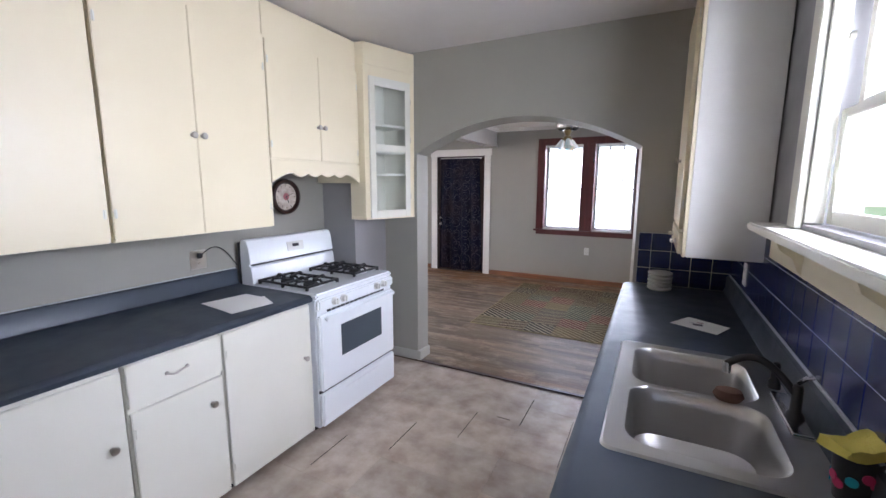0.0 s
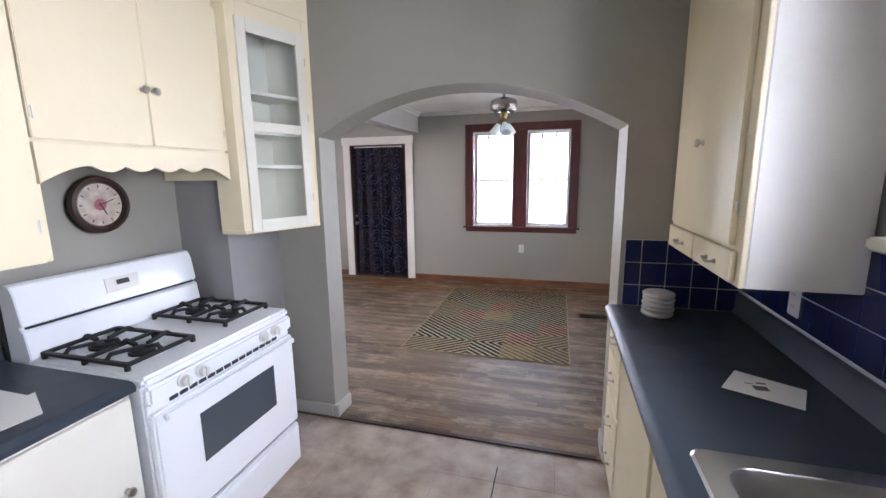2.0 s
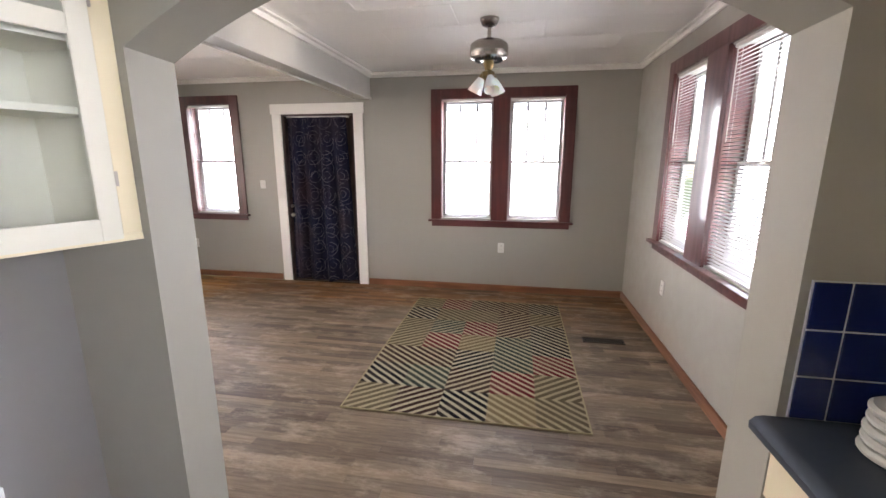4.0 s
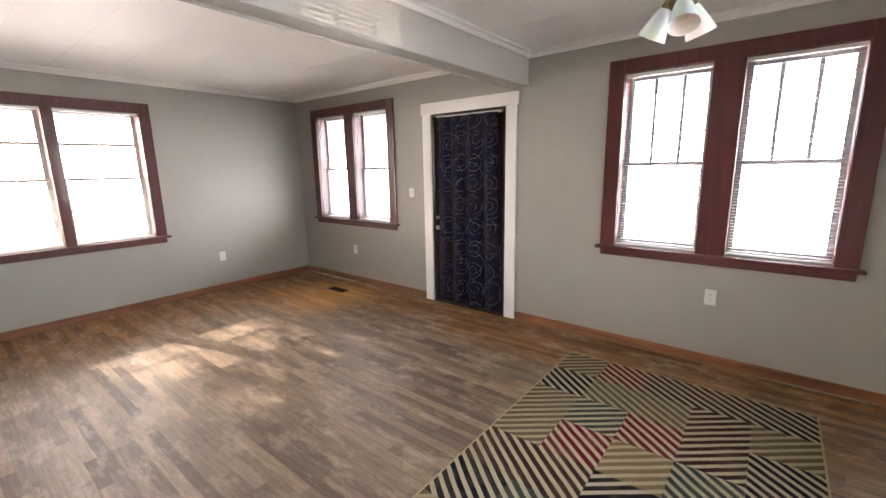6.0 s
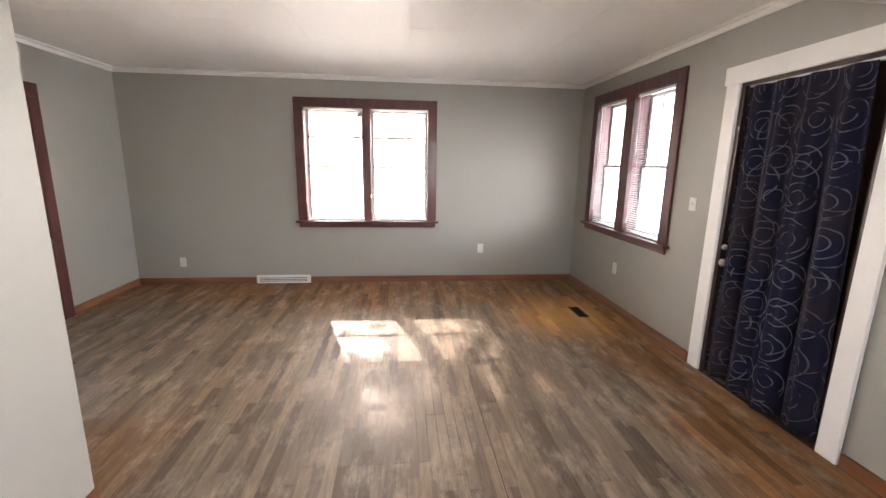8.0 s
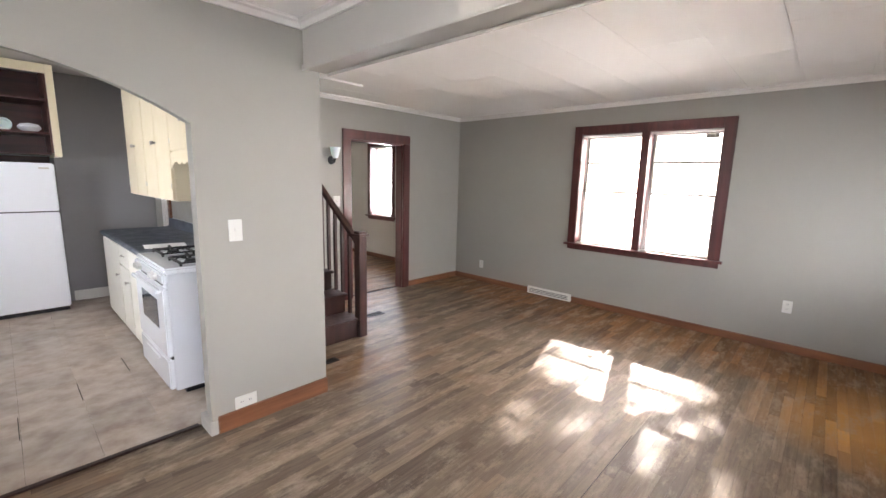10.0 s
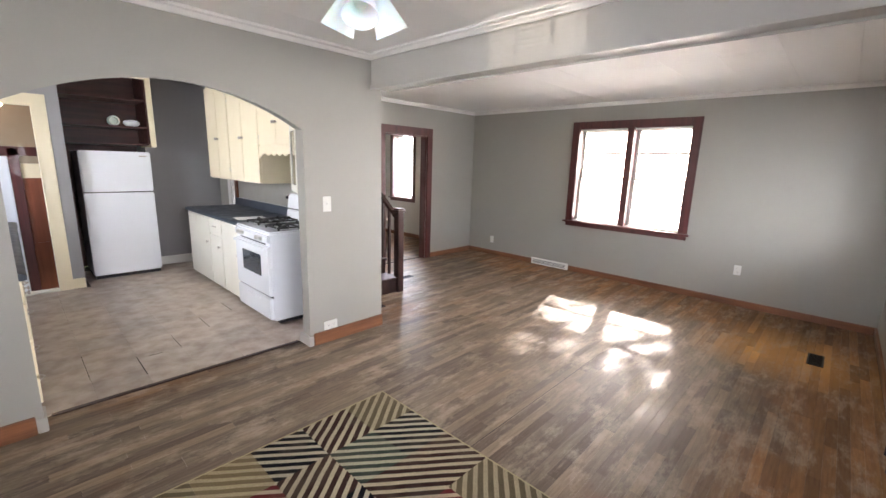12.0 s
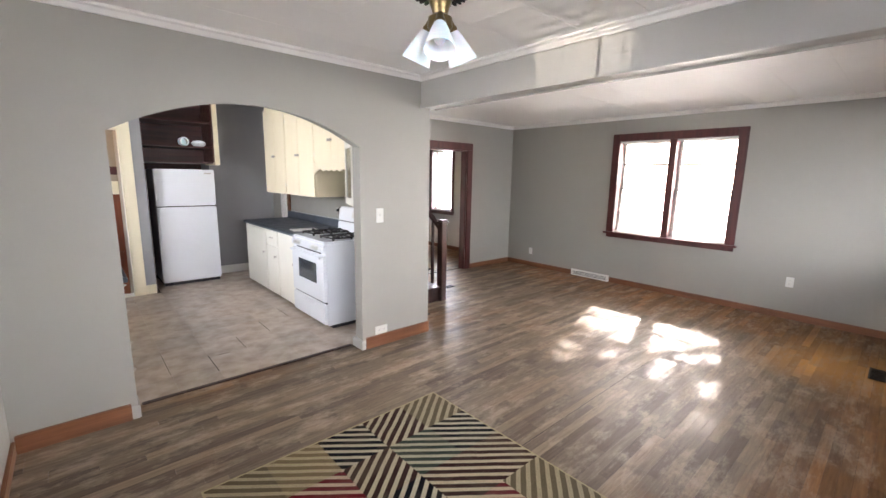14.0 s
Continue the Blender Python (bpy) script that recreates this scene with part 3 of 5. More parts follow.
def tile_floor():
    root = structure("floor_kitchen", boxes((KXL, -0.5, -1.30, YA0 - 0.03, -0.06, -0.004), (-0.5, XR, -0.24, YA0 - 0.03, -0.06, -0.004)), "grout_floor", "beige mottled vinyl tile floor with a few open dark joints")
    S = 0.305
    rnd = random.Random(5)
    b = bmesh.new()
    box(b, 0.0006, S - 0.0006, 0.0006, S - 0.0006, -0.004, 0)
    me = done("floor_tile", b, "vinyl")
    j = 0
    y = YA0 - 0.03 - S
    while y > -1.3:
        x = -1.585 - 3 * S
        while x < XR - 0.05:
            if x > -0.7 and y < -0.3:
                x += S
                continue
            ob = new("floor_tile", me)
            ob.matrix_basis = Matrix.Translation((x + rnd.uniform(-0.0005, 0.0005), y, -0.0003 * rnd.random()))
            ob.parent = root
            x += S
        y -= S
    # open joints
    for x0, x1, y0, y1 in ((-1.281, -1.276, 1.80, 2.12), (-0.971, -0.967, 2.10, 2.42), (-0.668, -0.662, 2.40, 2.76), (-0.83, -0.74, 2.425, 2.432), (-1.592, -1.587, 1.49, 1.80), (-0.362, -0.359, 2.1, 2.6)):
        part("open_joint", boxes((x0, x1, y0, y1, 0.0003, 0.0009)), "joint_dark", root)


strip_floor()
tile_floor()
structure("floor_landing", boxes((-0.48, XR, -3.0, -0.24, -0.52, -0.46)), "vinyl", "lower landing floor beyond the side door")

# ---- outside ----
structure("door_sill", boxes((-3.52, -2.61, YF, YF + THICK, -0.10, 0.004)), "dark_wood")
structure("ground", boxes((-60, 60, -60, 60, -0.75, -0.65)), Nodes("lawn", (0.06, 0.10, 0.03), 0.9).m, "sunlit lawn round the house")
structure("wall_mudroom", boxes((-0.60, XR, -3.15, -3.0, -0.5, 2.75), (-0.60, -0.48, -3.0, -1.42, -0.5, 2.75)), "wall_tan")
structure("ceiling_landing", boxes((-0.48, XR, -3.0, -0.24, 2.20, 2.25)), "wall_tan")


def tree(name, x, y, height, crown, leaves, seed, label):
    """A broadleaf tree: a tapered trunk with limbs, and a crown of many small leaves with gaps."""
    rnd = random.Random(seed)
    t = thing(name, (x, y, -0.65), label, "tree", "trees outside")
    bark = bmesh.new()
    top = Vector((x, y, height * 0.62))
    tube(bark, (x, y, -0.66), top, 0.17, 0.09, 12)
    tips = []
    for i in range(9):
        a = i * 2.4
        s = Vector((x, y, height * (0.30 + 0.035 * i)))
        e = s + Vector((math.cos(a), math.sin(a), 0.75)) * crown * rnd.uniform(0.55, 0.9)
        tube(bark, s, e, 0.06, 0.02, 7)
        tips.append(e)
        for k in range(3):
            q = e + Vector((rnd.uniform(-1, 1), rnd.uniform(-1, 1), rnd.uniform(-0.4, 0.8))) * crown * 0.4
            tube(bark, s.lerp(e, 0.6), q, 0.025, 0.008, 5)
            tips.append(q)
    part("trunk", bark, M["bark"], t)
    verts, faces = [], []
    for i in range(leaves):
        c = rnd.choice(tips) + Vector((rnd.gauss(0, 1), rnd.gauss(0, 1), rnd.gauss(0, 0.8))) * crown * 0.17
        r = rnd.uniform(0.08, 0.14)
        m = Matrix.Translation(c) @ Euler((rnd.uniform(-1.2, 1.2), rnd.uniform(-1.2, 1.2), rnd.uniform(0, 6.3))).to_matrix().to_4x4()
        k = len(verts)
        verts += [m @ Vector(p) for p in ((-r, 0, 0), (0, -r * 0.5, 0.01), (r, 0, 0), (0, r * 0.5, 0.01))]
        faces.append((k, k + 1, k + 2, k + 3))
    me = bpy.data.meshes.new("crown")
    me.from_pydata(verts, [], faces)
    me.materials.append(M["leaf"])
    ob = new("crown", me)
    ob.parent = t
    ob.matrix_parent_inverse = t.matrix_basis.inverted()
    return t


M["bark"] = Nodes("bark", (0.10, 0.075, 0.055), 0.9).m
M["leaf"] = Nodes("leaf", (0.06, 0.10, 0.025), 0.6).m
# tree added so that its crown dapples and trims the sun patches indoors
tree("tree", -12.5, 3.4, 12.1, 3.1, 13000, 3, "broadleaf tree added west of the house to dapple the sun")

# ---- kitchen ----
def knob(p, d, parent, mat="nickel", r=0.016, name="knob"):
    """A round cabinet knob at p that points along d."""
    bm = bmesh.new()
    m = Matrix.Translation(p) @ Vector(d).to_track_quat("Z", "Y").to_matrix().to_4x4()
    lathe(bm, ((0, 0), (r * 0.62, 0), (r * 0.4, 0.006), (r * 0.4, 0.014), (r * 0.95, 0.019), (r, 0.024), (r * 0.8, 0.029), (0, 0.031)), m, 20)
    return part(name, bm, mat, parent, "round brushed-nickel knob", smooth=True)


def bow_pull(p, along, out, parent, w=0.085):
    """A small wavy drawer pull centred at p."""
    p, a, o = Vector(p), Vector(along), Vector(out)
    pts = []
    for i in range(13):
        u = i / 12 * 2 - 1
        pts.append(p + a * (u * w / 2) + o * (0.004 + 0.020 * (1 - u ** 4)) + Vector((0, 0, 0.005 * math.sin(u * math.pi))))
    bm = bmesh.new()
    path_tube(bm, pts, 0.0042, 8)
    for u in (-1, 1):
        tube(bm, p + a * (u * w / 2), p + a * (u * w / 2) + o * 0.006, 0.009, 0.007, 12)
    return part("handle", bm, "nickel", parent, "wavy nickel drawer pull", smooth=True)


def hinge(x, y, z, parent):
    bm = bmesh.new()
    tube(bm, (x, y, z - 0.020), (x, y, z + 0.020), 0.003, seg=8)
    box(bm, x - 0.0025, x - 0.001, y - 0.006, y + 0.006, z - 0.018, z + 0.018)
    return part("hinge", bm, "cream_white", parent)


def slab(name, x0, x1, y0, y1, z0, z1, mat, parent, bevel=0.003, label=""):
    return part(name, boxes((x0, x1, y0, y1, z0, z1)), mat, parent, label, bevel=bevel)


BX = -1.776      # front of the base cabinets' frames
def base_unit(y0, y1, label):
    u = thing("base_cabinet", (BX - 0.3, (y0 + y1) / 2, 0), label, "base cabinet", "base cabinets")
    slab("body", KXL + 0.003, BX, y0, y1, 0.055, 0.855, "cream_white", u)
    slab("plinth", KXL + 0.003, BX - 0.045, y0 + 0.002, y1 - 0.002, 0.0005, 0.054, "black", u, 0)
    return u


u = base_unit(-0.12, 0.728, "white painted base cabinet with one wide door and a round knob")
d = slab("door", BX + 0.001, BX + 0.019, -0.07, 0.722, 0.045, 0.835, "cream_white", u)
knob((BX + 0.02, 0.668, 0.545), (1, 0, 0), d)
u = base_unit(0.736, 1.137, "white painted base cabinet with a drawer over a small door")
d = slab("drawer", BX + 0.001, BX + 0.019, 0.739, 1.133, 0.670, 0.845, "cream_white", u)
bow_pull((BX + 0.02, 0.93, 0.762), (0, 1, 0), (1, 0, 0), d)
d = slab("door", BX + 0.001, BX + 0.019, 0.742, 1.131, 0.045, 0.648, "cream_white", u)
knob((BX + 0.02, 1.07, 0.535), (1, 0, 0), d)
for z in (0.15, 0.56):
    hinge(BX + 0.0215, 0.752, z, u)
u = base_unit(1.145, 1.712, "white painted base cabinet with one tall plain door beside the stove")
d = slab("door", BX + 0.001, BX + 0.019, 1.149, 1.702, 0.045, 0.842, "cream_white", u)
knob((BX + 0.02, 1.645, 0.535), (1, 0, 0), d)
for z in (0.15, 0.74):
    hinge(BX + 0.0215, 1.160, z, u)


def worktop_profile(name, xw, xf, y0, y1, label):
    """Laminate worktop with a rounded nose at xf and a coved upstand at the wall xw."""
    s = 1 if xf > xw else -1
    t = thing(name, ((xw + xf) / 2, (y0 + y1) / 2, 0.857), label, "worktop")
    prof = [(xw, 0.857), (xw, 0.995), (xw + s * 0.012, 1.0), (xw + s * 0.022, 0.994), (xw + s * 0.024, 0.925), (xw + s * 0.034, 0.903), (xw + s * 0.056, 0.897),
            (xf - s * 0.03, 0.897), (xf - s * 0.012, 0.893), (xf, 0.880), (xf - s * 0.001, 0.862), (xf - s * 0.01, 0.857)]
    return t, prof


def extrude_y(bm, prof, y0, y1):
    a = [bm.verts.new((x, y0, z)) for x, z in prof]
    b = [bm.verts.new((x, y1, z)) for x, z in prof]
    bm.faces.new(a)
    bm.faces.new(b[::-1])
    for i in range(len(a)):
        j = (i + 1) % len(a)
        bm.faces.new((a[i], a[j], b[j], b[i]))


t, prof = worktop_profile("worktop", KXL + 0.002, -1.744, -0.14, 1.716, "long dark blue-grey laminate worktop with a coved upstand")
bm = bmesh.new()
extrude_y(bm, prof, -0.14, 1.716)
part("top", bm, "counter", t, smooth=True)

part("seam_strip", boxes((KXL + 0.001, KXL + 0.008, -0.14, 1.716, 1.0005, 1.004)), "grout", t, "thin pale sealing strip")
# wall cabinets over the worktop and the stove
UX = -2.024
def wall_unit(y0, y1, z0, meet, label, ztop=2.40, knob_z=1.78, knob_dy=0.025, hz=()):
    u = thing("wall_cabinet", ((KXL + UX) / 2, (y0 + y1) / 2, z0), label, "wall cabinet", "wall cabinets over the long worktop")
    slab("body", KXL + 0.003, UX, y0, y1, z0, KCEIL - 0.003, "cream", u)
    for a, b, ky in ((y0 + 0.001, meet - 0.0012, meet - knob_dy), (meet + 0.0012, y1 - 0.004, meet + knob_dy)):
        d = slab("door", UX + 0.001, UX + 0.019, a, b, z0 + 0.010, ztop, "cream", u)
        knob((UX + 0.02, ky, knob_z), (1, 0, 0), d)
    for z in hz:
        hinge(UX + 0.0215, y0 + 0.012, z, u)
        hinge(UX + 0.0215, y1 - 0.018, z, u)
    return u


wall_unit(0.13, 0.863, 1.296, 0.50, "cream painted wall cabinet with two tall plain doors and knobs", hz=(1.42, 2.28))
wall_unit(0.873, 1.700, 1.296, 1.268, "tall cream wall cabinet with two plain doors and knobs", ztop=2.375, hz=(1.42, 2.20))
u = wall_unit(1.702, 2.523, 1.690, 2.120, "cream wall cabinet above the stove with a scalloped valance", ztop=2.36, knob_z=1.915, knob_dy=0.024, hz=(1.78, 2.25))
outline = [(1.704, 1.688), (1.704, 1.555)]
for i in range(61):
    y = 1.71 + (2.508 - 1.71) * i / 60
    if y < 1.87:
        z = 1.560 + 0.055 * math.sin((y - 1.71) / 0.16 * math.pi / 2)
    elif y > 2.36:
        z = 1.560 + 0.055 * math.sin((2.508 - y) / 0.145 * math.pi / 2)
    else:
        z = 1.615 - 0.022 * abs(math.sin((y - 1.87) / 0.49 * math.pi * 4)) + 0.0
    outline.append((y, z))
outline += [(2.518, 1.555), (2.518, 1.688)]
bm = bmesh.new()
prism(bm, outline, 0.018, Matrix(((0, 0, 1, UX), (1, 0, 0, 0), (0, 1, 0, 0), (0, 0, 0, 1))))
part("valance", bm, "cream", u, "scalloped cream valance")
slab("side_panel", KXL + 0.003, UX, 1.702, 1.716, 1.298, 1.689, "cream", u)
slab("side_panel", KXL + 0.003, UX, 2.502, 2.520, 1.555, 1.689, "cream", u)

# glazed corner cabinet
cc = thing("corner_cabinet", (-2.0, 2.76, 1.275), "cream and white corner cabinet with a glazed door and open shelves", "wall cabinet")
P0, P1, P2 = Vector((-2.02, 2.524, 0)), Vector((-1.955, 2.530, 0)), Vector((-1.795, 2.977, 0))
Z0, Z1 = 1.275, KCEIL - 0.003


def poly_slab(pts, z0, z1):
    bm = bmesh.new()
    prism(bm, [(p[0], p[1]) for p in pts], z1 - z0, Matrix.Translation((0, 0, z0)))
    return bm


inner = [(-2.098, 2.524), (-2.02, 2.524), (P1.x, P1.y), (P2.x, P2.y), (-2.098, 2.977)]
part("bottom", poly_slab(inner, Z0, Z0 + 0.02), "cream", cc)
part("top", poly_slab(inner, 2.42, Z1), "cream", cc)
part("back_panel", boxes((-2.098, -2.085, 2.545, 2.975, Z0 + 0.021, 2.419)), "cream_white", cc)
part("side_panel", boxes((-2.098, P1.x, 2.524, 2.540, Z0 + 0.021, 2.419)), "cream", cc)
part("side_panel", boxes((-2.084, P2.x - 0.02, 2.962, 2.976, Z0 + 0.021, 2.419)), "cream_white", cc)
for z in (1.625, 1.80, 2.00):
    part("shelf", poly_slab([(-2.084, 2.545), (P1.x - 0.02, 2.545), (P2.x - 0.03, 2.958), (-2.084, 2.958)], z - 0.009, z + 0.009), "cream_white", cc)
along = (P2 - P1).normalized()
outw = Vector((along.y, -along.x, 0))
L = (P2 - P1).length


def face_box(bm, s0, s1, z0, z1, d0, d1):
    m = Matrix(((along.x, outw.x, 0, P1.x), (along.y, outw.y, 0, P1.y), (0, 0, 1, 0), (0, 0, 0, 1)))
    box(bm, s0, s1, d0, d1, z0, z1, m)


bm = bmesh.new()
face_box(bm, 0, 0.05, Z0 + 0.021, 2.419, -0.02, 0)
face_box(bm, L - 0.05, L, Z0 + 0.021, 2.419, -0.02, 0)
face_box(bm, 0.05, L - 0.05, 2.33, 2.419, -0.02, 0)
part("face_frame", bm, "cream", cc, bevel=0.002)
bm = bmesh.new()
face_box(bm, 0.035, 0.085, 1.285, 2.34, 0.001, 0.018)
dr = part("door", bm, "cream_white", cc, "cream-white glazed door with two panes", bevel=0.002)
for nm, s0, s1, z0, z1 in (("stile", L - 0.105, L - 0.055, 1.285, 2.34), ("rail", 0.0852, L - 0.1052, 1.285, 1.345), ("rail", 0.0852, L - 0.1052, 1.80, 1.85), ("rail", 0.0852, L - 0.1052, 2.275, 2.34)):
    bm = bmesh.new()
    face_box(bm, s0, s1, z0, z1, 0.001, 0.018)
    part(nm, bm, "cream_white", dr, bevel=0.002)
for z0, z1 in ((1.34, 1.805), (1.845, 2.28)):
    bm = bmesh.new()
    face_box(bm, 0.08, L - 0.10, z0, z1, 0.007, 0.010)
    g = part("pane", bm, "cab_glass", dr)
    g.visible_shadow = False
for z in (1.45, 1.90, 2.20):
    bm = bmesh.new()
    face_box(bm, L - 0.053, L - 0.045, z - 0.02, z + 0.02, 0.001, 0.012)
    part("hinge", bm, "nickel", cc)

# stove
st = thing("gas_stove", (-2.03, 2.11, 0), "white enamelled gas stove with black cast-iron grates and an oven window", "stove")
Y0, Y1 = 1.722, 2.500
slab("body", -2.36, -1.735, Y0, Y1, 0.045, 0.868, "enamel_side", st, 0.004, "white enamel side panels")
slab("plinth", -2.32, -1.80, Y0 + 0.03, Y1 - 0.03, 0.001, 0.044, "black", st, 0)
slab("cooktop", -2.30, -1.715, Y0 - 0.002, Y1 + 0.002, 0.869, 0.905, "enamel", st, 0.012)
slab("control_panel", -1.734, -1.702, Y0, Y1, 0.800, 0.868, "enamel", st, 0.010)
for y in (1.855, 1.935, 2.285, 2.365):
    bm = bmesh.new()
    m = Matrix.Translation((-1.702, y, 0.838)) @ Vector((1, 0, 0)).to_track_quat("Z", "Y").to_matrix().to_4x4()
    lathe(bm, ((0.026, 0), (0.026, 0.006), (0.021, 0.009), (0.019, 0.026), (0, 0.027)), m, 24)
    box(bm, -0.004, 0.004, -0.018, 0.018, 0.026, 0.034, m)
    part("burner_knob", bm, "plastic", st, "white plastic burner knob", smooth=True)
od = slab("oven_door", -1.734, -1.700, Y0 + 0.004, Y1 - 0.004, 0.292, 0.768, "enamel", st, 0.008, "white oven door")
slab("oven_window", -1.7005, -1.697, 1.905, 2.335, 0.465, 0.672, "oven_glass", od, 0.001, "grey-tinted oven window")
bm = boxes((-1.688, -1.668, Y0 + 0.03, Y1 - 0.03, 0.738, 0.762), (-1.700, -1.686, Y0 + 0.035, Y0 + 0.065, 0.740, 0.760), (-1.700, -1.686, Y1 - 0.065, Y1 - 0.035, 0.740, 0.760))
part("handle", bm, "enamel", od, "white bar handle", bevel=0.004)
bm = bmesh.new()
for i in range(14):
    y = Y0 + 0.09 + i * 0.043
    box(bm, -1.7335, -1.722, y, y + 0.033, 0.775, 0.789)
part("vent_slot", bm, "black", st)
slab("gap_strip", -1.7345, -1.726, Y0 + 0.004, Y1 - 0.004, 0.768, 0.799, "enamel_side", st, 0)
slab("gap_strip", -1.7345, -1.722, Y0 + 0.004, Y1 - 0.004, 0.275, 0.291, "black", st, 0)
sd = slab("storage_drawer", -1.734, -1.700, Y0 + 0.004, Y1 - 0.004, 0.060, 0.274, "enamel", st, 0.008, "white storage drawer")
slab("drawer_grip", -1.700, -1.690, 1.93, 2.29, 0.232, 0.244, "enamel", sd, 0.003)
bm = bmesh.new()
extrude_y(bm, [(-2.375, 0.87), (-2.375, 1.150), (-2.365, 1.178), (-2.340, 1.190), (-2.312, 1.182), (-2.295, 1.150), (-2.278, 1.035), (-2.292, 1.030), (-2.292, 1.020), (-2.275, 1.010), (-2.262, 0.906), (-2.30, 0.870)], Y0 + 0.006, Y1 - 0.004)
bg = part("backguard", bm, "enamel", st, "rounded white backguard", smooth=True, bevel=0.003)
slab("side_trim", -2.392, -2.376, Y0 + 0.002, Y1, 0.87, 1.17, "black", st, 0.002)
bm = bmesh.new()
m = Matrix.Translation((-2.287, 2.115, 1.105)) @ pose(0, 0, 0, 0, -8.5, 0)
box(bm, 0, 0.004, -0.075, 0.075, -0.03, 0.035, m)
part("clock_panel", bm, "plastic", bg)
bm = bmesh.new()
box(bm, 0.0045, 0.006, -0.028, 0.028, -0.002, 0.020, m)
part("display", bm, "black", bg, "small dark clock display")
bm = boxes((-2.2935, -2.280, Y0 + 0.02, Y1 - 0.02, 1.021, 1.029))
part("gap_strip", bm, "black", bg)


def burner(x, y):
    m = Matrix.Translation((x, y, 0.905))
    bm = bmesh.new()
    lathe(bm, ((0.088, 0.001), (0.085, 0.004), (0.06, 0.002), (0.045, 0.001)), m, 28)
    part("drip_pan", bm, "enamel_side", st, smooth=True)
    bm = bmesh.new()
    lathe(bm, ((0.045, 0.001), (0.045, 0.012), (0.038, 0.014), (0.038, 0.022), (0.03, 0.025), (0, 0.025)), m, 28)
    part("burner", bm, "iron", st, "round black burner cap", smooth=True)


def grate(y0, y1):
    x0, x1, z = -2.235, -1.825, 0.934
    bm = bmesh.new()
    r = 0.0085

    def bar(p, q):
        d = (Vector(q) - Vector(p)).normalized()
        n = Vector((-d.y, d.x, 0)) * r
        vs = [Vector(p) - n, Vector(p) + n, Vector(q) + n, Vector(q) - n]
        lo = [bm.verts.new((v.x, v.y, v.z - 0.012)) for v in vs]
        hi = [bm.verts.new((v.x, v.y, v.z)) for v in vs]
        bm.faces.new(lo[::-1])
        bm.faces.new(hi)
        for i in range(4):
            j = (i + 1) % 4
            bm.faces.new((lo[i], lo[j], hi[j], hi[i]))

    for a, b in (((x0, y0), (x1, y0)), ((x0, y1), (x1, y1)), ((x0, y0), (x0, y1)), ((x1, y0), (x1, y1)), (((x0 + x1) / 2, y0), ((x0 + x1) / 2, y1))):
        bar((*a, z), (*b, z))
    ym = (y0 + y1) / 2
    for cx in ((x0 * 3 + x1) / 4, (x0 + x1 * 3) / 4):
        for dx, dy in ((1, 0), (-1, 0), (0, 1), (0, -1)):
            e = (x1 - x0) / 4 if dx else (y1 - y0) / 2
            p = (cx + dx * e, ym + dy * e, z)
            m1 = (cx + dx * (e - 0.022), ym + dy * (e - 0.022), z + 0.020)
            q = (cx + dx * 0.026, ym + dy * 0.026, z + 0.006)
            bar(p, m1)
            bar(m1, q)
    for x in (x0, x1, (x0 + x1) / 2):
        for y in (y0, y1):
            box(bm, x - 0.007, x + 0.007, y - 0.007, y + 0.007, 0.9055, z - 0.001)
    part("grate", bm, "iron", st, "black cast-iron double grate")


for y0, y1 in ((1.755, 2.025), (2.200, 2.470)):
    grate(y0, y1)
    for x in (-2.132, -1.928):
        burner(x, (y0 + y1) / 2)

# fridge
fr = thing("refrigerator", (-1.105, -0.72, 0), "white top-freezer refrigerator standing in a dark alcove", "refrigerator")
slab("body", -1.462, -0.748, -1.08, -0.435, 0.045, 1.585, "fridge", fr, 0.006)
slab("plinth", -1.45, -0.76, -1.06, -0.42, 0.001, 0.044, "black", fr, 0, "black plinth grille")
for nm, z0, z1 in (("freezer_door", 1.098, 1.595), ("fridge_door", 0.050, 1.084)):
    d = slab(nm, -1.465, -0.745, -0.428, -0.378, z0, z1, "fridge", fr, 0.012)
    a, b = (z0 + 0.02, z0 + 0.30) if z0 > 1 else (z1 - 0.46, z1 - 0.02)
    bm = boxes((-0.782, -0.760, -0.352, -0.338, a, b), (-0.780, -0.762, -0.377, -0.353, a, a + 0.03), (-0.780, -0.762, -0.377, -0.353, b - 0.03, b))
    part("handle", bm, "fridge", d, "white bar handle", bevel=0.004)
slab("gasket", -1.458, -0.752, -0.4345, -0.4285, 0.05, 1.59, "black", fr, 0)
slab("badge", -1.42, -1.34, -0.3778, -0.3755, 1.535, 1.550, "nickel", fr, 0)

# open shelf box over the fridge
sh = thing("shelf_unit", (-1.06, -0.60, 1.66), "dark red-brown open shelf unit with a cream edge over the refrigerator", "shelf unit")
slab("back_panel", -1.455, -0.63, -0.90, -0.88, 1.70, 2.55, "shelf_wood", sh, 0)
slab("side_panel", -1.475, -1.455, -0.90, -0.33, 1.70, 2.55, "shelf_wood", sh, 0)
slab("bottom", -1.455, -0.63, -0.879, -0.33, 1.68, 1.699, "shelf_wood", sh, 0)
for z in (1.885, 2.215):
    slab("shelf", -1.454, -0.631, -0.879, -0.33, z, z + 0.02, "shelf_wood", sh, 0.002)
slab("edge_trim", -1.535, -1.476, -0.90, -0.31, 1.66, 2.57, "cream", sh, 0.003, "cream painted end panel")
slab("edge_trim", -1.475, -0.63, -0.329, -0.31, 2.48, 2.57, "cream", sh, 0.003, "cream painted top rail")
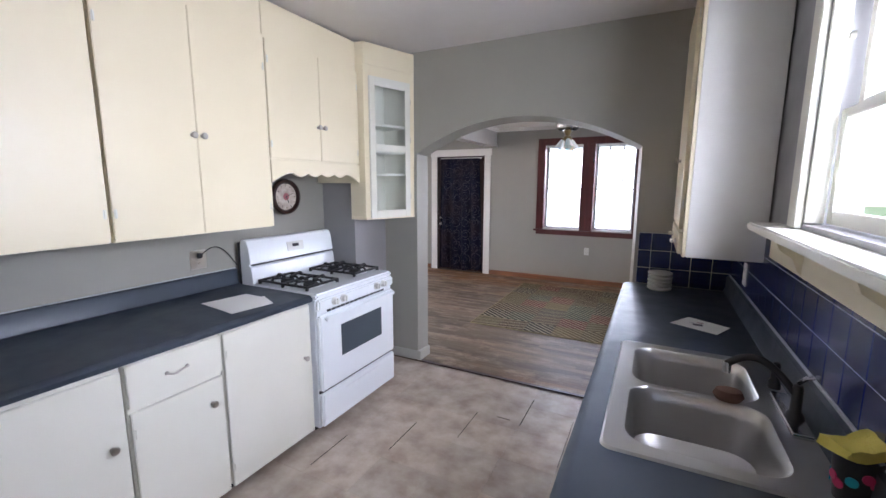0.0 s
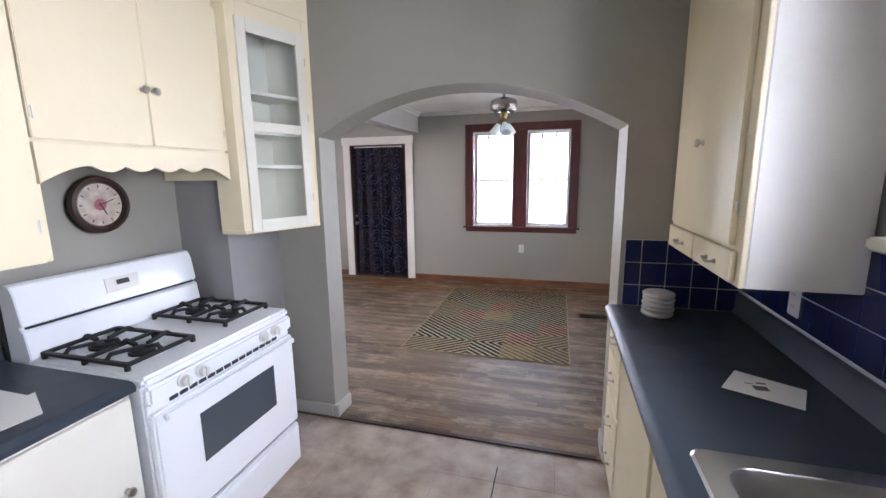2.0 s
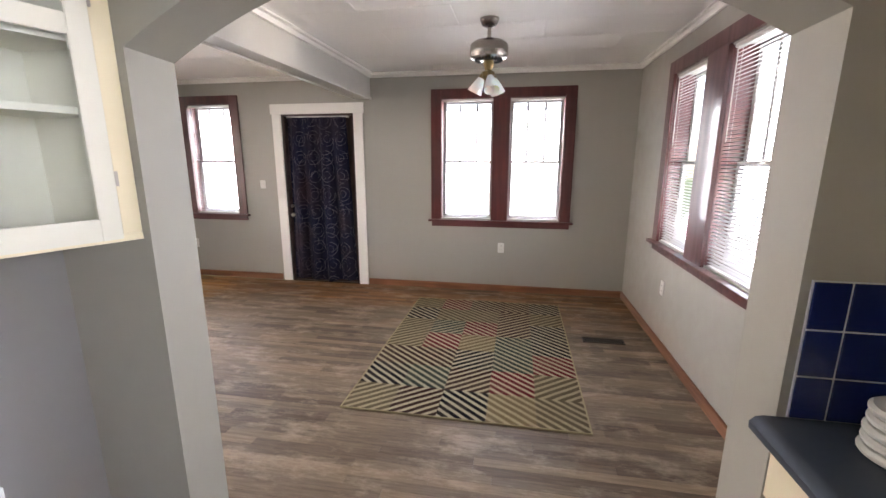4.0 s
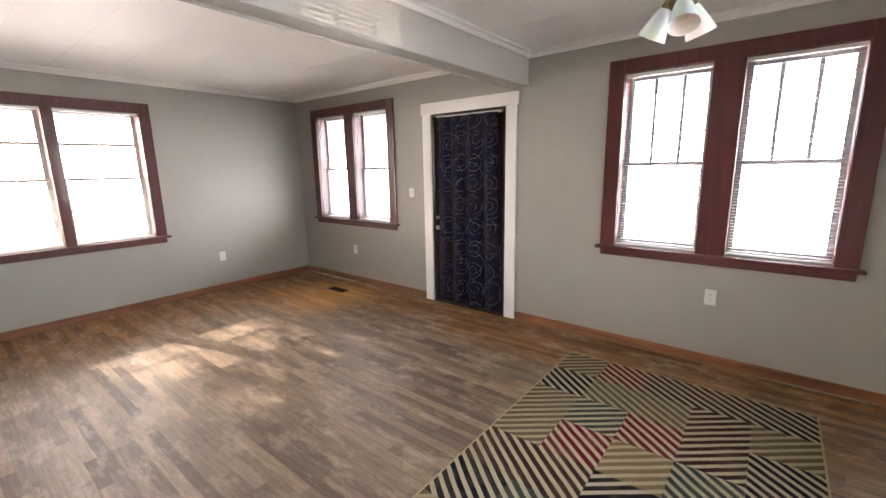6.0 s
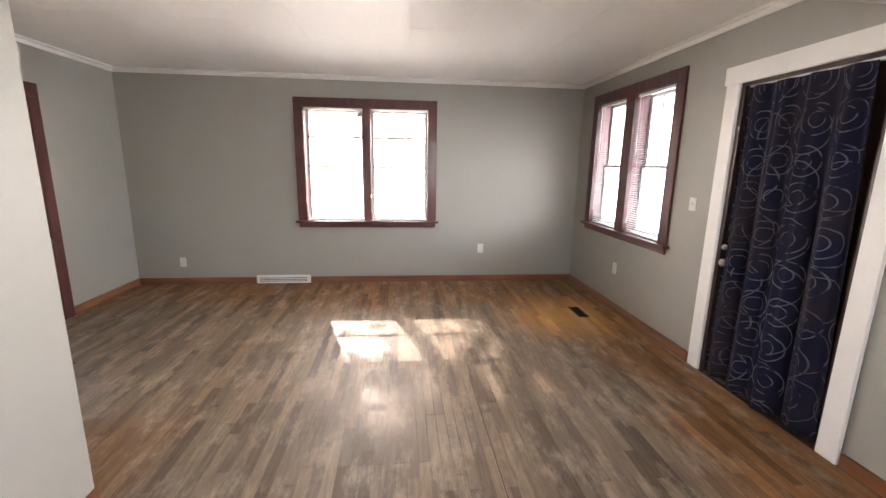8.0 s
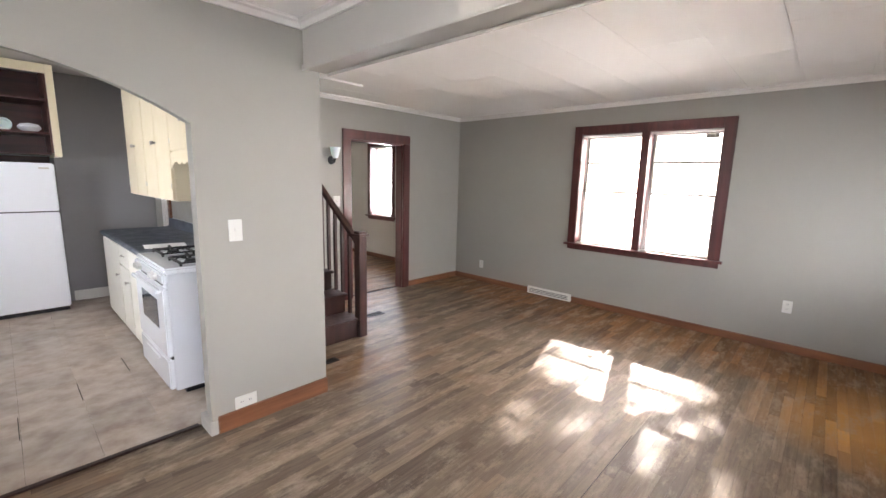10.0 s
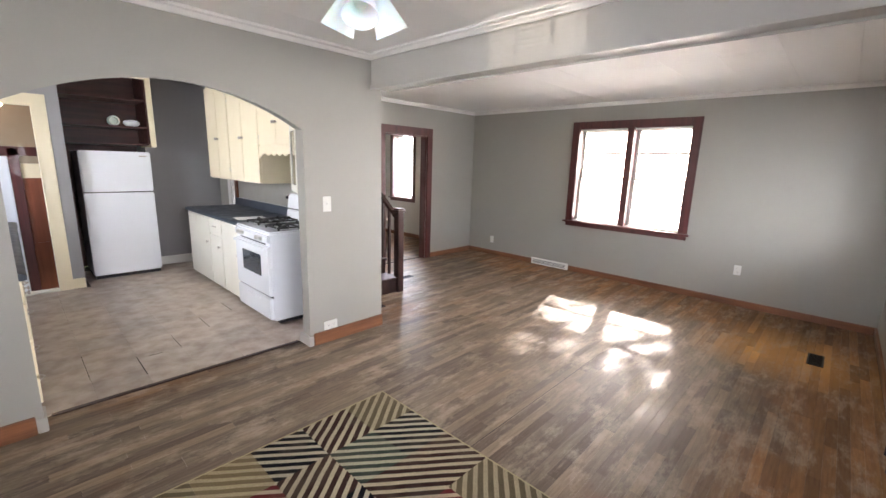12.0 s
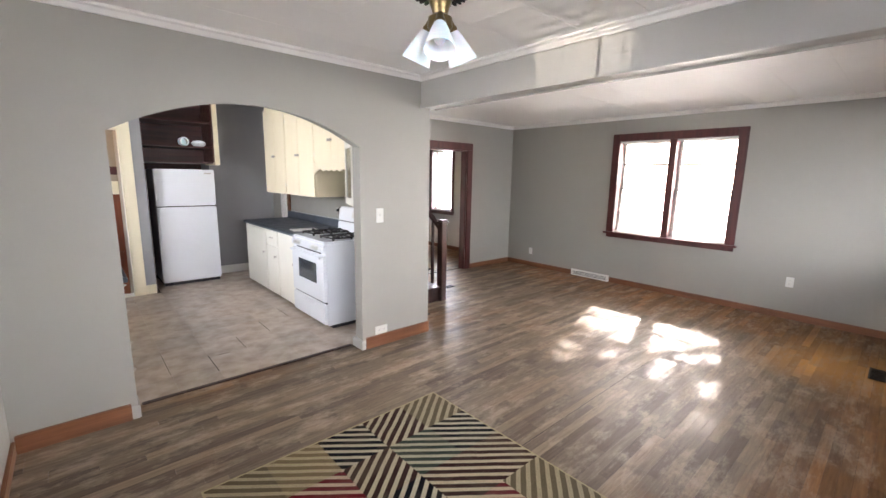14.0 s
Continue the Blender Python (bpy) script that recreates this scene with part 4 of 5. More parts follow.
bw = thing("glass_jar", (-1.14, -0.45, 1.905), "round pale glass jar lying on its side on the shelf", "jar")
bm = bmesh.new()
m = Matrix.Translation((-1.14, -0.40, 1.966)) @ pose(0, 0, 0, 90, 0, 0)
lathe(bm, ((0, 0.14), (0.05, 0.14), (0.06, 0.12), (0.06, 0.03), (0.052, 0.0), (0.038, 0.0), (0.044, 0.03), (0.044, 0.125), (0, 0.13)), m)
part("glass_body", bm, "frost", bw, smooth=True)
bw = thing("bowl", (-1.32, -0.46, 1.905), "wide pale blue-grey lidded bowl on the shelf", "bowl")
bm = bmesh.new()
lathe(bm, ((0, 0), (0.05, 0), (0.085, 0.03), (0.09, 0.05), (0.07, 0.075), (0.02, 0.085), (0.0, 0.086)), Matrix.Translation((-1.32, -0.46, 1.9055)))
part("bowl_body", bm, "enamel_side", bw, smooth=True)

# trim round the side door and on the kitchen's left wall
for sp in ((-0.52, -0.41, -0.121, -0.098, 0, 2.16), (0.43, XR - 0.002, -0.121, -0.098, 0, 2.16), (-0.41, 0.43, -0.121, -0.098, 2.05, 2.16), (-0.412, -0.398, -0.24, -0.098, 0, 2.05), (0.418, 0.43, -0.24, -0.098, 0, 2.05), (-0.41, 0.43, -0.24, -0.122, 2.04, 2.052)):
    structure("trim", boxes(sp), "cream", bevel=0.003)
base(-0.63, -0.521, -0.121, -0.105, "cream", 0.12)
structure("trim", boxes((-0.40, 0.42, -0.25, -0.10, -0.02, 0.012)), "cream_white", "worn white threshold", 0.004)
structure("trim", boxes((KXL + 0.001, KXL + 0.02, -0.42, -0.31, 0, 1.95), (KXL + 0.001, KXL + 0.02, -0.27, -0.20, 0, 1.95)), "trim_white", bevel=0.003)
structure("trim", boxes((KXL + 0.001, KXL + 0.025, -0.14, -0.06, 1.001, 1.297)), "base_y", bevel=0.003)

# landing beyond the side door
dd = thing("side_door", (0.25, -1.95, -0.46), "white six-panel entry door on the lower landing", "door")
slab("leaf", -0.17, 0.455, -1.97, -1.93, -0.455, 1.49, "enamel_side", dd, 0.004)
for x0, x1 in ((-0.09, 0.10), (0.18, 0.37)):
    for z0, z1 in ((-0.28, 0.30), (0.42, 1.02), (1.13, 1.36)):
        bm = boxes((x0, x1, -1.9285, -1.922, z0, z1))
        part("panel", bm, "enamel_side", dd, bevel=0.005)
knob((-0.12, -1.929, 0.45), (0, 1, 0), dd, r=0.026)
slab("lock", -0.15, -0.10, -1.929, -1.915, 0.52, 0.60, "black", dd, 0.004, "black keypad lock")
structure("door_frame", boxes((-0.28, -0.175, -1.99, -1.90, -0.46, 1.60), (-0.48, XR, -1.99, -1.90, 1.50, 1.62)), "red_trim", "red-brown door frame", 0.003)
# thin dark sheets added so the gap beside the refrigerator reads black
structure("wall_alcove", boxes((-0.6345, -0.6305, -1.29, -0.125, 0.001, 1.68), (-1.499, -0.635, -1.2995, -1.295, 0.001, 1.68)), "shelf_wood", "thin dark sheets at side and back of the refrigerator alcove")
structure("wall_landing", boxes((-0.48, -0.28, -2.0, -1.93, 1.40, 2.2), (-0.28, XR, -2.0, -1.93, 1.62, 2.2)), "wall_tan")
structure("wall_panelling", boxes((-0.48, -0.281, -1.985, -1.94, -0.46, 1.20)), "panel_wood", "red-brown varnished wood panelling", 0.003)
structure("wall_panelling", boxes((-0.48, -0.281, -1.94, -1.925, 0.26, 0.30), (-0.48, -0.281, -1.94, -1.925, 1.14, 1.20), (-0.325, -0.281, -1.94, -1.925, -0.46, 0.26), (-0.325, -0.281, -1.94, -1.925, 0.30, 1.14)), "panel_wood", "raised rails of the wood panelling", 0.003)
structure("wall_landing", boxes((-0.48, -0.281, -1.99, -1.935, 1.201, 1.399)), "cream")
lamp = thing("ceiling_lamp", (-0.18, -1.5, 2.20), "small bare bulb lamp on the landing ceiling", "ceiling lamp")
bm = bmesh.new()
lathe(bm, ((0, 0), (0.05, 0), (0.045, -0.02), (0.02, -0.03), (0, -0.03)), Matrix.Translation((-0.18, -1.5, 2.199)))
part("base", bm, "plastic", lamp, smooth=True)
bulb = Nodes("lit_bulb", (1, 0.8, 0.6), 0.4).set("Emission Color", (1, 0.62, 0.35, 1)).set("Emission Strength", 9.0).m
bm = bmesh.new()
lathe(bm, ((0, -0.03), (0.014, -0.035), (0.03, -0.065), (0.02, -0.09), (0, -0.097)), Matrix.Translation((-0.18, -1.5, 2.199)))
part("bulb", bm, bulb, lamp, "glowing bulb", smooth=True)

# ---- right side of the kitchen ----
RX = -0.100
def rbase(y0, y1, label):
    u = thing("base_cabinet", (0.18, (y0 + y1) / 2, 0), label, "base cabinet", "base cabinets by the sink")
    slab("body", RX + 0.002, XR - 0.003, y0, y1, 0.075, 0.855 if y0 > 1.9 else 0.70, "cream", u)
    slab("plinth", RX + 0.06, XR - 0.003, y0 + 0.002, y1 - 0.002, 0.001, 0.074, "black", u, 0)
    return u


u = rbase(2.54, 2.94, "cream painted drawer cabinet with nickel pulls beside the arch")
for z0, z1 in ((0.72, 0.84), (0.49, 0.705), (0.26, 0.475), (0.085, 0.245)):
    d = slab("drawer", RX - 0.017, RX + 0.001, 2.555, 2.925, z0, z1, "cream", u)
    bow_pull((RX - 0.018, 2.74, (z0 + z1) / 2 + 0.01), (0, 1, 0), (-1, 0, 0), d)
u = rbase(1.92, 2.538, "cream painted base cabinet with a wide door")
d = slab("door", RX - 0.017, RX + 0.001, 1.94, 2.52, 0.085, 0.835, "cream", u)
knob((RX - 0.018, 2.0, 0.55), (-1, 0, 0), d)
u = rbase(0.52, 1.918, "cream painted sink cabinet with three doors")
slab("apron", RX + 0.002, RX + 0.02, 0.52, 1.918, 0.701, 0.855, "cream", u)
slab("end_panel", RX + 0.021, XR - 0.003, 0.52, 0.54, 0.701, 0.855, "cream", u)
for y0, y1 in ((0.55, 0.98), (1.0, 1.44), (1.46, 1.90)):
    d = slab("door", RX - 0.017, RX + 0.001, y0, y1, 0.085, 0.835, "cream", u)
    knob((RX - 0.018, y1 - 0.05, 0.55), (-1, 0, 0), d)

t, prof = worktop_profile("worktop", XR - 0.002, -0.142, 0.50, 2.978, "dark blue-grey laminate worktop with a steel sink set in")
bm = bmesh.new()
extrude_y(bm, prof, 0.50, 1.02)
extrude_y(bm, prof, 1.77, 2.978)
nose = [(-0.035, 0.857), (-0.035, 0.897), (-0.112, 0.897), (-0.130, 0.893), (-0.142, 0.880), (-0.141, 0.862), (-0.132, 0.857)]
extrude_y(bm, nose, 1.02, 1.77)
back = [(XR - 0.002, 0.857), (XR - 0.002, 0.995), (XR - 0.014, 1.0), (XR - 0.024, 0.994), (XR - 0.026, 0.925), (XR - 0.036, 0.903), (XR - 0.058, 0.897), (0.402, 0.897), (0.402, 0.857)]
extrude_y(bm, back, 1.02, 1.77)
part("top", bm, "counter", t, smooth=True)
part("seam_strip", boxes((XR - 0.012, XR - 0.0065, 0.50, 2.972, 1.0005, 1.004)), "grout", t, "thin pale sealing strip")


def rrect(x0, x1, y0, y1, r, n=6):
    pts = []
    for cx, cy, a in ((x1 - r, y1 - r, 0), (x0 + r, y1 - r, 90), (x0 + r, y0 + r, 180), (x1 - r, y0 + r, 270)):
        for i in range(n + 1):
            t = radians(a + 90 * i / n)
            pts.append((cx + r * math.cos(t), cy + r * math.sin(t)))
    return pts


sk = thing("sink", (0.19, 1.39, 0.90), "brushed stainless steel double-bowl sink", "sink")


def loft(bm, loops):
    rings = [[bm.verts.new((x, y, z)) for x, y in pts] for pts, z in loops]
    for a, b in zip(rings, rings[1:]):
        for i in range(len(a)):
            j = (i + 1) % len(a)
            bm.faces.new((a[i], a[j], b[j], b[i]))
    return rings


BOWLS = ((-0.015, 0.345, 1.405, 1.745), (-0.015, 0.345, 1.035, 1.385))
bm = bmesh.new()
outer = [bm.verts.new((x, y, 0.9035)) for x, y in rrect(-0.062, 0.437, 0.992, 1.792, 0.03)]
edges = []
for i in range(len(outer)):
    edges.append(bm.edges.new((outer[i], outer[(i + 1) % len(outer)])))
for x0, x1, y0, y1 in BOWLS:
    ring = [bm.verts.new((x, y, 0.9035)) for x, y in rrect(x0, x1, y0, y1, 0.07)]
    for i in range(len(ring)):
        edges.append(bm.edges.new((ring[i], ring[(i + 1) % len(ring)])))
bmesh.ops.triangle_fill(bm, edges=edges, use_beauty=True)
low = [bm.verts.new((v.co.x + (0.006 if v.co.x > 0.2 else -0.006), v.co.y + (0.006 if v.co.y > 1.4 else -0.006), 0.8975)) for v in outer]
for i in range(len(outer)):
    j = (i + 1) % len(outer)
    bm.faces.new((outer[i], outer[j], low[j], low[i]))
part("rim", bm, "steel", sk, smooth=False)
for x0, x1, y0, y1 in BOWLS:
    bm = bmesh.new()
    loops = [(rrect(x0, x1, y0, y1, 0.07), 0.9035), (rrect(x0 + 0.006, x1 - 0.006, y0 + 0.006, y1 - 0.006, 0.066), 0.898), (rrect(x0 + 0.014, x1 - 0.014, y0 + 0.014, y1 - 0.014, 0.065), 0.86),
             (rrect(x0 + 0.022, x1 - 0.022, y0 + 0.022, y1 - 0.022, 0.07), 0.755), (rrect(x0 + 0.05, x1 - 0.05, y0 + 0.05, y1 - 0.05, 0.07), 0.730), (rrect(x0 + 0.13, x1 - 0.13, y0 + 0.12, y1 - 0.12, 0.045), 0.724)]
    rings = loft(bm, loops)
    bm.faces.new(rings[-1])
    part("bowl", bm, "steel", sk, smooth=True)
    bm = bmesh.new()
    lathe(bm, ((0.042, 0.0015), (0.038, 0.005), (0.03, 0.003), (0.012, 0.002), (0, 0.006)), Matrix.Translation(((x0 + x1) / 2, (y0 + y1) / 2, 0.7245)))
    part("strainer", bm, "chrome", sk, smooth=True)

fc = thing("tap", (0.40, 1.36, 0.904), "chrome sink tap with a dark curved spout and side lever", "tap")
bm = bmesh.new()
box(bm, 0.372, 0.424, 1.24, 1.50, 0.9042, 0.918)
part("base_plate", bm, "chrome", fc, bevel=0.005)
bm = bmesh.new()
lathe(bm, ((0.024, 0), (0.020, 0.012), (0.0135, 0.022), (0.0125, 0.085), (0.010, 0.094), (0, 0.096)), Matrix.Translation((0.40, 1.34, 0.918)))
part("body", bm, "black", fc, smooth=True)
pts = [(0.40, 1.34, 0.98)]
for i in range(1, 13):
    u = i / 12
    pts.append((0.40 - 0.15 * u, 1.34 + 0.10 * u, 0.98 + 0.075 * math.sin(u * math.pi * 0.85) - 0.01 * u))
bm = bmesh.new()
path_tube(bm, pts, 0.0105, 12)
part("spout", bm, "black", fc, "dark curved spout", smooth=True)
bm = bmesh.new()
e = Vector(pts[-1])
tube(bm, e + Vector((0, 0, 0.006)), e - Vector((0, 0, 0.028)), 0.013, 0.012)
part("aerator", bm, "chrome", fc, smooth=True)
bm = bmesh.new()
path_tube(bm, [(0.40, 1.34, 1.018), (0.405, 1.30, 1.05), (0.41, 1.25, 1.075)], 0.006, 8)
part("lever", bm, "chrome", fc, smooth=True)
bm = bmesh.new()
lathe(bm, ((0.018, 0), (0.016, 0.02), (0.011, 0.03), (0.012, 0.075), (0.008, 0.085), (0, 0.086)), Matrix.Translation((0.40, 1.56, 0.904)))
tag = thing("spray_hose", (0.40, 1.56, 0.904), "short dark side spray beside the tap", "side spray")
part("spray_head", bm, "black", tag, smooth=True)

# sponges and the cup at the sink
sponge_mat = Nodes("yellow_sponge", (0.75, 0.62, 0.12), 0.9)
sponge_mat.bump(sponge_mat.noise(sponge_mat.world_coords(), 220, 3), 0.9, 0.004)
cup = thing("sponge_cup", (0.425, 1.03, 0.904), "black patterned cup with pink and turquoise dots by the sink", "cup")
bm = bmesh.new()
lathe(bm, ((0, 0.001), (0.032, 0.001), (0.038, 0.05), (0.042, 0.105), (0.038, 0.105), (0.034, 0.05), (0.029, 0.006), (0, 0.006)), Matrix.Translation((0.425, 1.03, 0.904)))
part("cup_body", bm, "black", cup, smooth=True)
dots = [Nodes("pink_dot", (0.55, 0.03, 0.12), 0.4).m, Nodes("turquoise_dot", (0.02, 0.35, 0.45), 0.4).m]
for i in range(14):
    a, h = i * 2.4, 0.02 + 0.075 * ((i * 5) % 14) / 14
    r = 0.0335 + 0.085 * h
    c = Vector((0.425 + r * math.cos(a), 1.03 + r * math.sin(a), 0.904 + h))
    n = Vector((math.cos(a), math.sin(a), 0))
    bm = bmesh.new()
    tube(bm, c, c + n * 0.0022, 0.0105, seg=14)
    part("dot", bm, dots[i % 2], cup)
sp = thing("sponge", (0.39, 1.05, 1.01), "worn yellow sponge lying on the cup", "sponge")
bm = bmesh.new()
box(bm, -0.048, 0.048, -0.034, 0.034, 0.0, 0.026)
bmesh.ops.subdivide_edges(bm, edges=bm.edges[:], cuts=5, use_grid_fill=True)
for v in bm.verts:
    v.co += Vector(noise.noise_vector(v.co * 34)) * 0.007
    v.co.z += 4.0 * v.co.x * v.co.x - 0.15 * v.co.y
    v.co = Matrix.Translation((0.42, 1.025, 1.010)) @ pose(0, 0, 0, 4, -8, 24) @ v.co
part("sponge_body", bm, sponge_mat.m, sp, smooth=True)
brown = Nodes("brown_sponge", (0.22, 0.13, 0.10), 0.85)
brown.bump(brown.noise(brown.world_coords(), 200, 3), 0.8, 0.004)
sp = thing("scrubber", (0.26, 1.395, 0.905), "small brown scrubber resting on the sink divider", "scrubber")
bm = bmesh.new()
lathe(bm, ((0, 0), (0.026, 0.002), (0.034, 0.016), (0.028, 0.034), (0.0, 0.04)), Matrix.Translation((0.255, 1.395, 0.904)) @ Matrix.Diagonal((1.2, 0.9, 1, 1)))
part("scrubber_body", bm, brown.m, sp, smooth=True)

# coasters, papers
co = thing("coaster_stack", (0.075, 2.85, 0.898), "stack of round white ribbed dishes on the worktop", "stack of dishes")
for i in range(5):
    bm = bmesh.new()
    lathe(bm, ((0, 0), (0.058, 0), (0.066, 0.005), (0.070, 0.010), (0.070, 0.016), (0.063, 0.0215), (0, 0.0215)), Matrix.Translation((0.075 + 0.002 * (i % 2), 2.85 - 0.002 * i, 0.8975 + i * 0.0235)))
    part("dish", bm, "plastic", co, smooth=True)


def sheet(name, pts, z, label, cat):
    bm = bmesh.new()
    a = [bm.verts.new((x, y, z)) for x, y in pts]
    b = [bm.verts.new((x, y, z + 0.0012)) for x, y in pts]
    bm.faces.new(a[::-1])
    bm.faces.new(b)
    for i in range(len(a)):
        j = (i + 1) % len(a)
        bm.faces.new((a[i], a[j], b[j], b[i]))
    bmesh.ops.recalc_face_normals(bm, faces=bm.faces[:])
    me = bpy.data.meshes.new(name)
    bm.to_mesh(me)
    bm.free()
    me.materials.append(M["paper"])
    return tagged(new(name, me), label, cat)


sheet("paper", [(-2.16, 1.31), (-2.12, 1.56), (-1.99, 1.56), (-1.99, 1.58), (-1.82, 1.50), (-1.85, 1.27)], 0.8975, "sheet of white paper lying flat on the dark worktop", "paper")
card = sheet("leaflet", [(0.205, 2.29), (0.365, 2.19), (0.30, 2.06), (0.12, 2.15)], 0.8975, "small white printed leaflet on the worktop by the sink", "leaflet")
for i, (x0, x1, y0, y1, c) in enumerate(((0.215, 0.255, 2.155, 2.185, (0.12, 0.10, 0.13)), (0.235, 0.262, 2.20, 2.21, (0.3, 0.1, 0.1)), (0.20, 0.225, 2.195, 2.20, (0.3, 0.3, 0.32)))):
    part("print", boxes((x0, x1, y0, y1, 0.8988, 0.8990)), Nodes("print_ink", c, 0.7).m, card)

# tiles behind the right worktop
def tiled(name, spans, label):
    root = structure(name, boxes(*[s[0] for s in spans]), "grout", label)
    S, g = 0.1155, 0.0022
    cache = {}
    for (x0, x1, y0, y1, z0, z1), axis in spans:
        z = 1.240 - S * 3
        while z < z1 - 0.01:
            zb, zt = max(z, z0) + g, min(z + S, z1) - g
            a0, a1 = (x0, x1) if axis == "x" else (y0, y1)
            a = 0.128 - S * 2 if axis == "x" else YA0 - S
            if axis == "y":
                while a > a0:
                    a -= S
            while a < a1 - 0.005:
                lo, hi = max(a, a0) + g, min(a + S, a1) - g
                if hi - lo > 0.010 and zt - zb > 0.012:
                    key = (axis, round(hi - lo, 4), round(zt - zb, 4))
                    if key not in cache:
                        b = bmesh.new()
                        if axis == "x":
                            box(b, 0, hi - lo, -0.004, 0, 0, zt - zb)
                        else:
                            box(b, -0.004, 0, 0, hi - lo, 0, zt - zb)
                        cache[key] = done("tile", b, "tile_blue", bevel=0.0012, segs=1)
                    ob = new("tile", cache[key])
                    ob.parent = root
                    ob.matrix_basis = Matrix.Translation((lo, y0, zb) if axis == "x" else (x0, lo, zb))
                a += S
            z += S
    return root


tiled("wall_tiles", [((-0.065, XR - 0.006, YA0 - 0.006, YA0 - 0.0005, 0.900, 1.240), "x"), ((XR - 0.006, XR - 0.0005, 0.50, YA0 - 0.007, 1.001, 1.345), "y")], "cobalt blue glazed wall tiles with pale grey joints")

# wall cabinet by the window
u = thing("wall_cabinet", (0.30, 2.57, 1.215), "cream wall cabinet with one tall door over two small drawers", "wall cabinet")
slab("body", 0.158, XR - 0.007, 2.17, 2.973, 1.215, KCEIL - 0.003, "trim_white", u, 0.003, "white painted cabinet body")
slab("face_frame", 0.142, 0.157, 2.170, 2.973, 1.215, KCEIL - 0.003, "cream", u, 0.002)
d = slab("door", 0.124, 0.141, 2.225, 2.925, 1.340, 2.42, "cream", u)
knob((0.123, 2.56, 1.675), (-1, 0, 0), d)
for y0, y1 in ((2.20, 2.575), (2.59, 2.95)):
    d = slab("drawer", 0.124, 0.141, y0, y1, 1.225, 1.325, "cream", u)
    bow_pull((0.123, (y0 + y1) / 2 - 0.02, 1.268), (0, 1, 0), (-1, 0, 0), d, 0.08)
for z in (1.46, 2.3):
    hinge(0.132, 2.217, z, u)

# kitchen window
kw = tagged(new("window_6"), "white painted sash window with a deep sill over the sink", "window", "", "structure")
kw.matrix_basis = Matrix.Translation((XR, 1.35, 1.38))
slab("window_frame", XR - 0.022, XR - 0.0005, 1.752, 1.842, 1.405, 2.24, "cream_white", kw)
slab("window_frame", XR - 0.022, XR - 0.0005, 0.86, 0.948, 1.405, 2.24, "cream_white", kw)
slab("window_frame", XR - 0.022, XR - 0.0005, 0.949, 1.751, 2.13, 2.24, "cream_white", kw)
slab("window_stop", XR + 0.001, XR + 0.05, 1.735, 1.754, 1.425, 2.129, "cream_white", kw)
slab("window_stop", XR + 0.001, XR + 0.05, 0.946, 0.965, 1.425, 2.129, "cream_white", kw)
slab("window_sill", XR - 0.105, XR + THICK, 0.82, 2.04, 1.370, 1.402, "cream_white", kw, 0.006, "deep white painted sill")
slab("window_apron", XR - 0.024, XR - 0.0065, 0.86, 2.02, 1.262, 1.369, "cream", kw)
for y in (1.60, 1.00):
    bm = bmesh.new()
    prism(bm, [(XR - 0.007, 1.369), (XR - 0.095, 1.369), (XR - 0.085, 1.345), (XR - 0.05, 1.32), (XR - 0.035, 1.28), (XR - 0.007, 1.25)], 0.03, Matrix(((1, 0, 0, 0), (0, 0, 1, y), (0, 1, 0, 0), (0, 0, 0, 1))))
    part("bracket", bm, "cream", kw)
for z0, z1, x in ((1.425, 1.785, XR + 0.055), (1.765, 2.128, XR + 0.09)):
    s = slab("sash", x, x + 0.03, 0.966, 1.006, z0, z1, "cream_white", kw)
    slab("sash", x, x + 0.03, 1.694, 1.734, z0, z1, "cream_white", kw)
    slab("sash", x, x + 0.03, 1.0061, 1.6939, z0, z0 + 0.045, "cream_white", kw)
    slab("sash", x, x + 0.03, 1.0061, 1.6939, z1 - 0.03, z1, "cream_white", kw)
    p = slab("pane", x + 0.012, x + 0.015, 1.0, 1.70, z0 + 0.04, z1 - 0.025, "pane", kw, 0)
    p.visible_shadow = False
bm = bmesh.new()
lathe(bm, ((0, 0), (0.012, 0), (0.010, 0.012), (0, 0.014)), Matrix.Translation((XR + 0.055, 1.715, 2.0)) @ pose(0, 0, 0, 0, -90, 0))
part("latch", bm, "nickel", kw, smooth=True)

# clock and outlet on the stove wall
ck = thing("wall_clock", (KXL, 2.13, 1.456), "round wall clock with a dark rim and a faded cream face", "wall clock")
m = Matrix.Translation((KXL + 0.035, 2.13, 1.456)) @ pose(0, 0, 0, 0, 90, 0)
bm = bmesh.new()
tube(bm, (KXL + 0.001, 2.13, 1.456), (KXL + 0.0345, 2.13, 1.456), 0.105, seg=36)
part("case", bm, "black", ck)
bm = bmesh.new()
lathe(bm, ((0.0, 0.0), (0.122, 0.0), (0.128, 0.012), (0.122, 0.03), (0.108, 0.034), (0.098, 0.024), (0.096, 0.012), (0, 0.012)), m, 40)
part("rim", bm, "dark_wood", ck, "dark brown rounded rim", smooth=True)
face = Nodes("faded_clock_face", (0.42, 0.35, 0.29), 0.4)
face.set("Base Color", face.ramp(face.noise(face.world_coords(), 22, 4), ((0.35, (0.50, 0.43, 0.36)), (0.7, (0.30, 0.23, 0.19)))))
bm = bmesh.new()
tube(bm, m @ Vector((0, 0, 0.0125)), m @ Vector((0, 0, 0.016)), 0.094, seg=36)
part("face", bm, face.m, ck)
bm = bmesh.new()
tube(bm, m @ Vector((0, 0, 0.0162)), m @ Vector((0, 0, 0.017)), 0.026, seg=24)
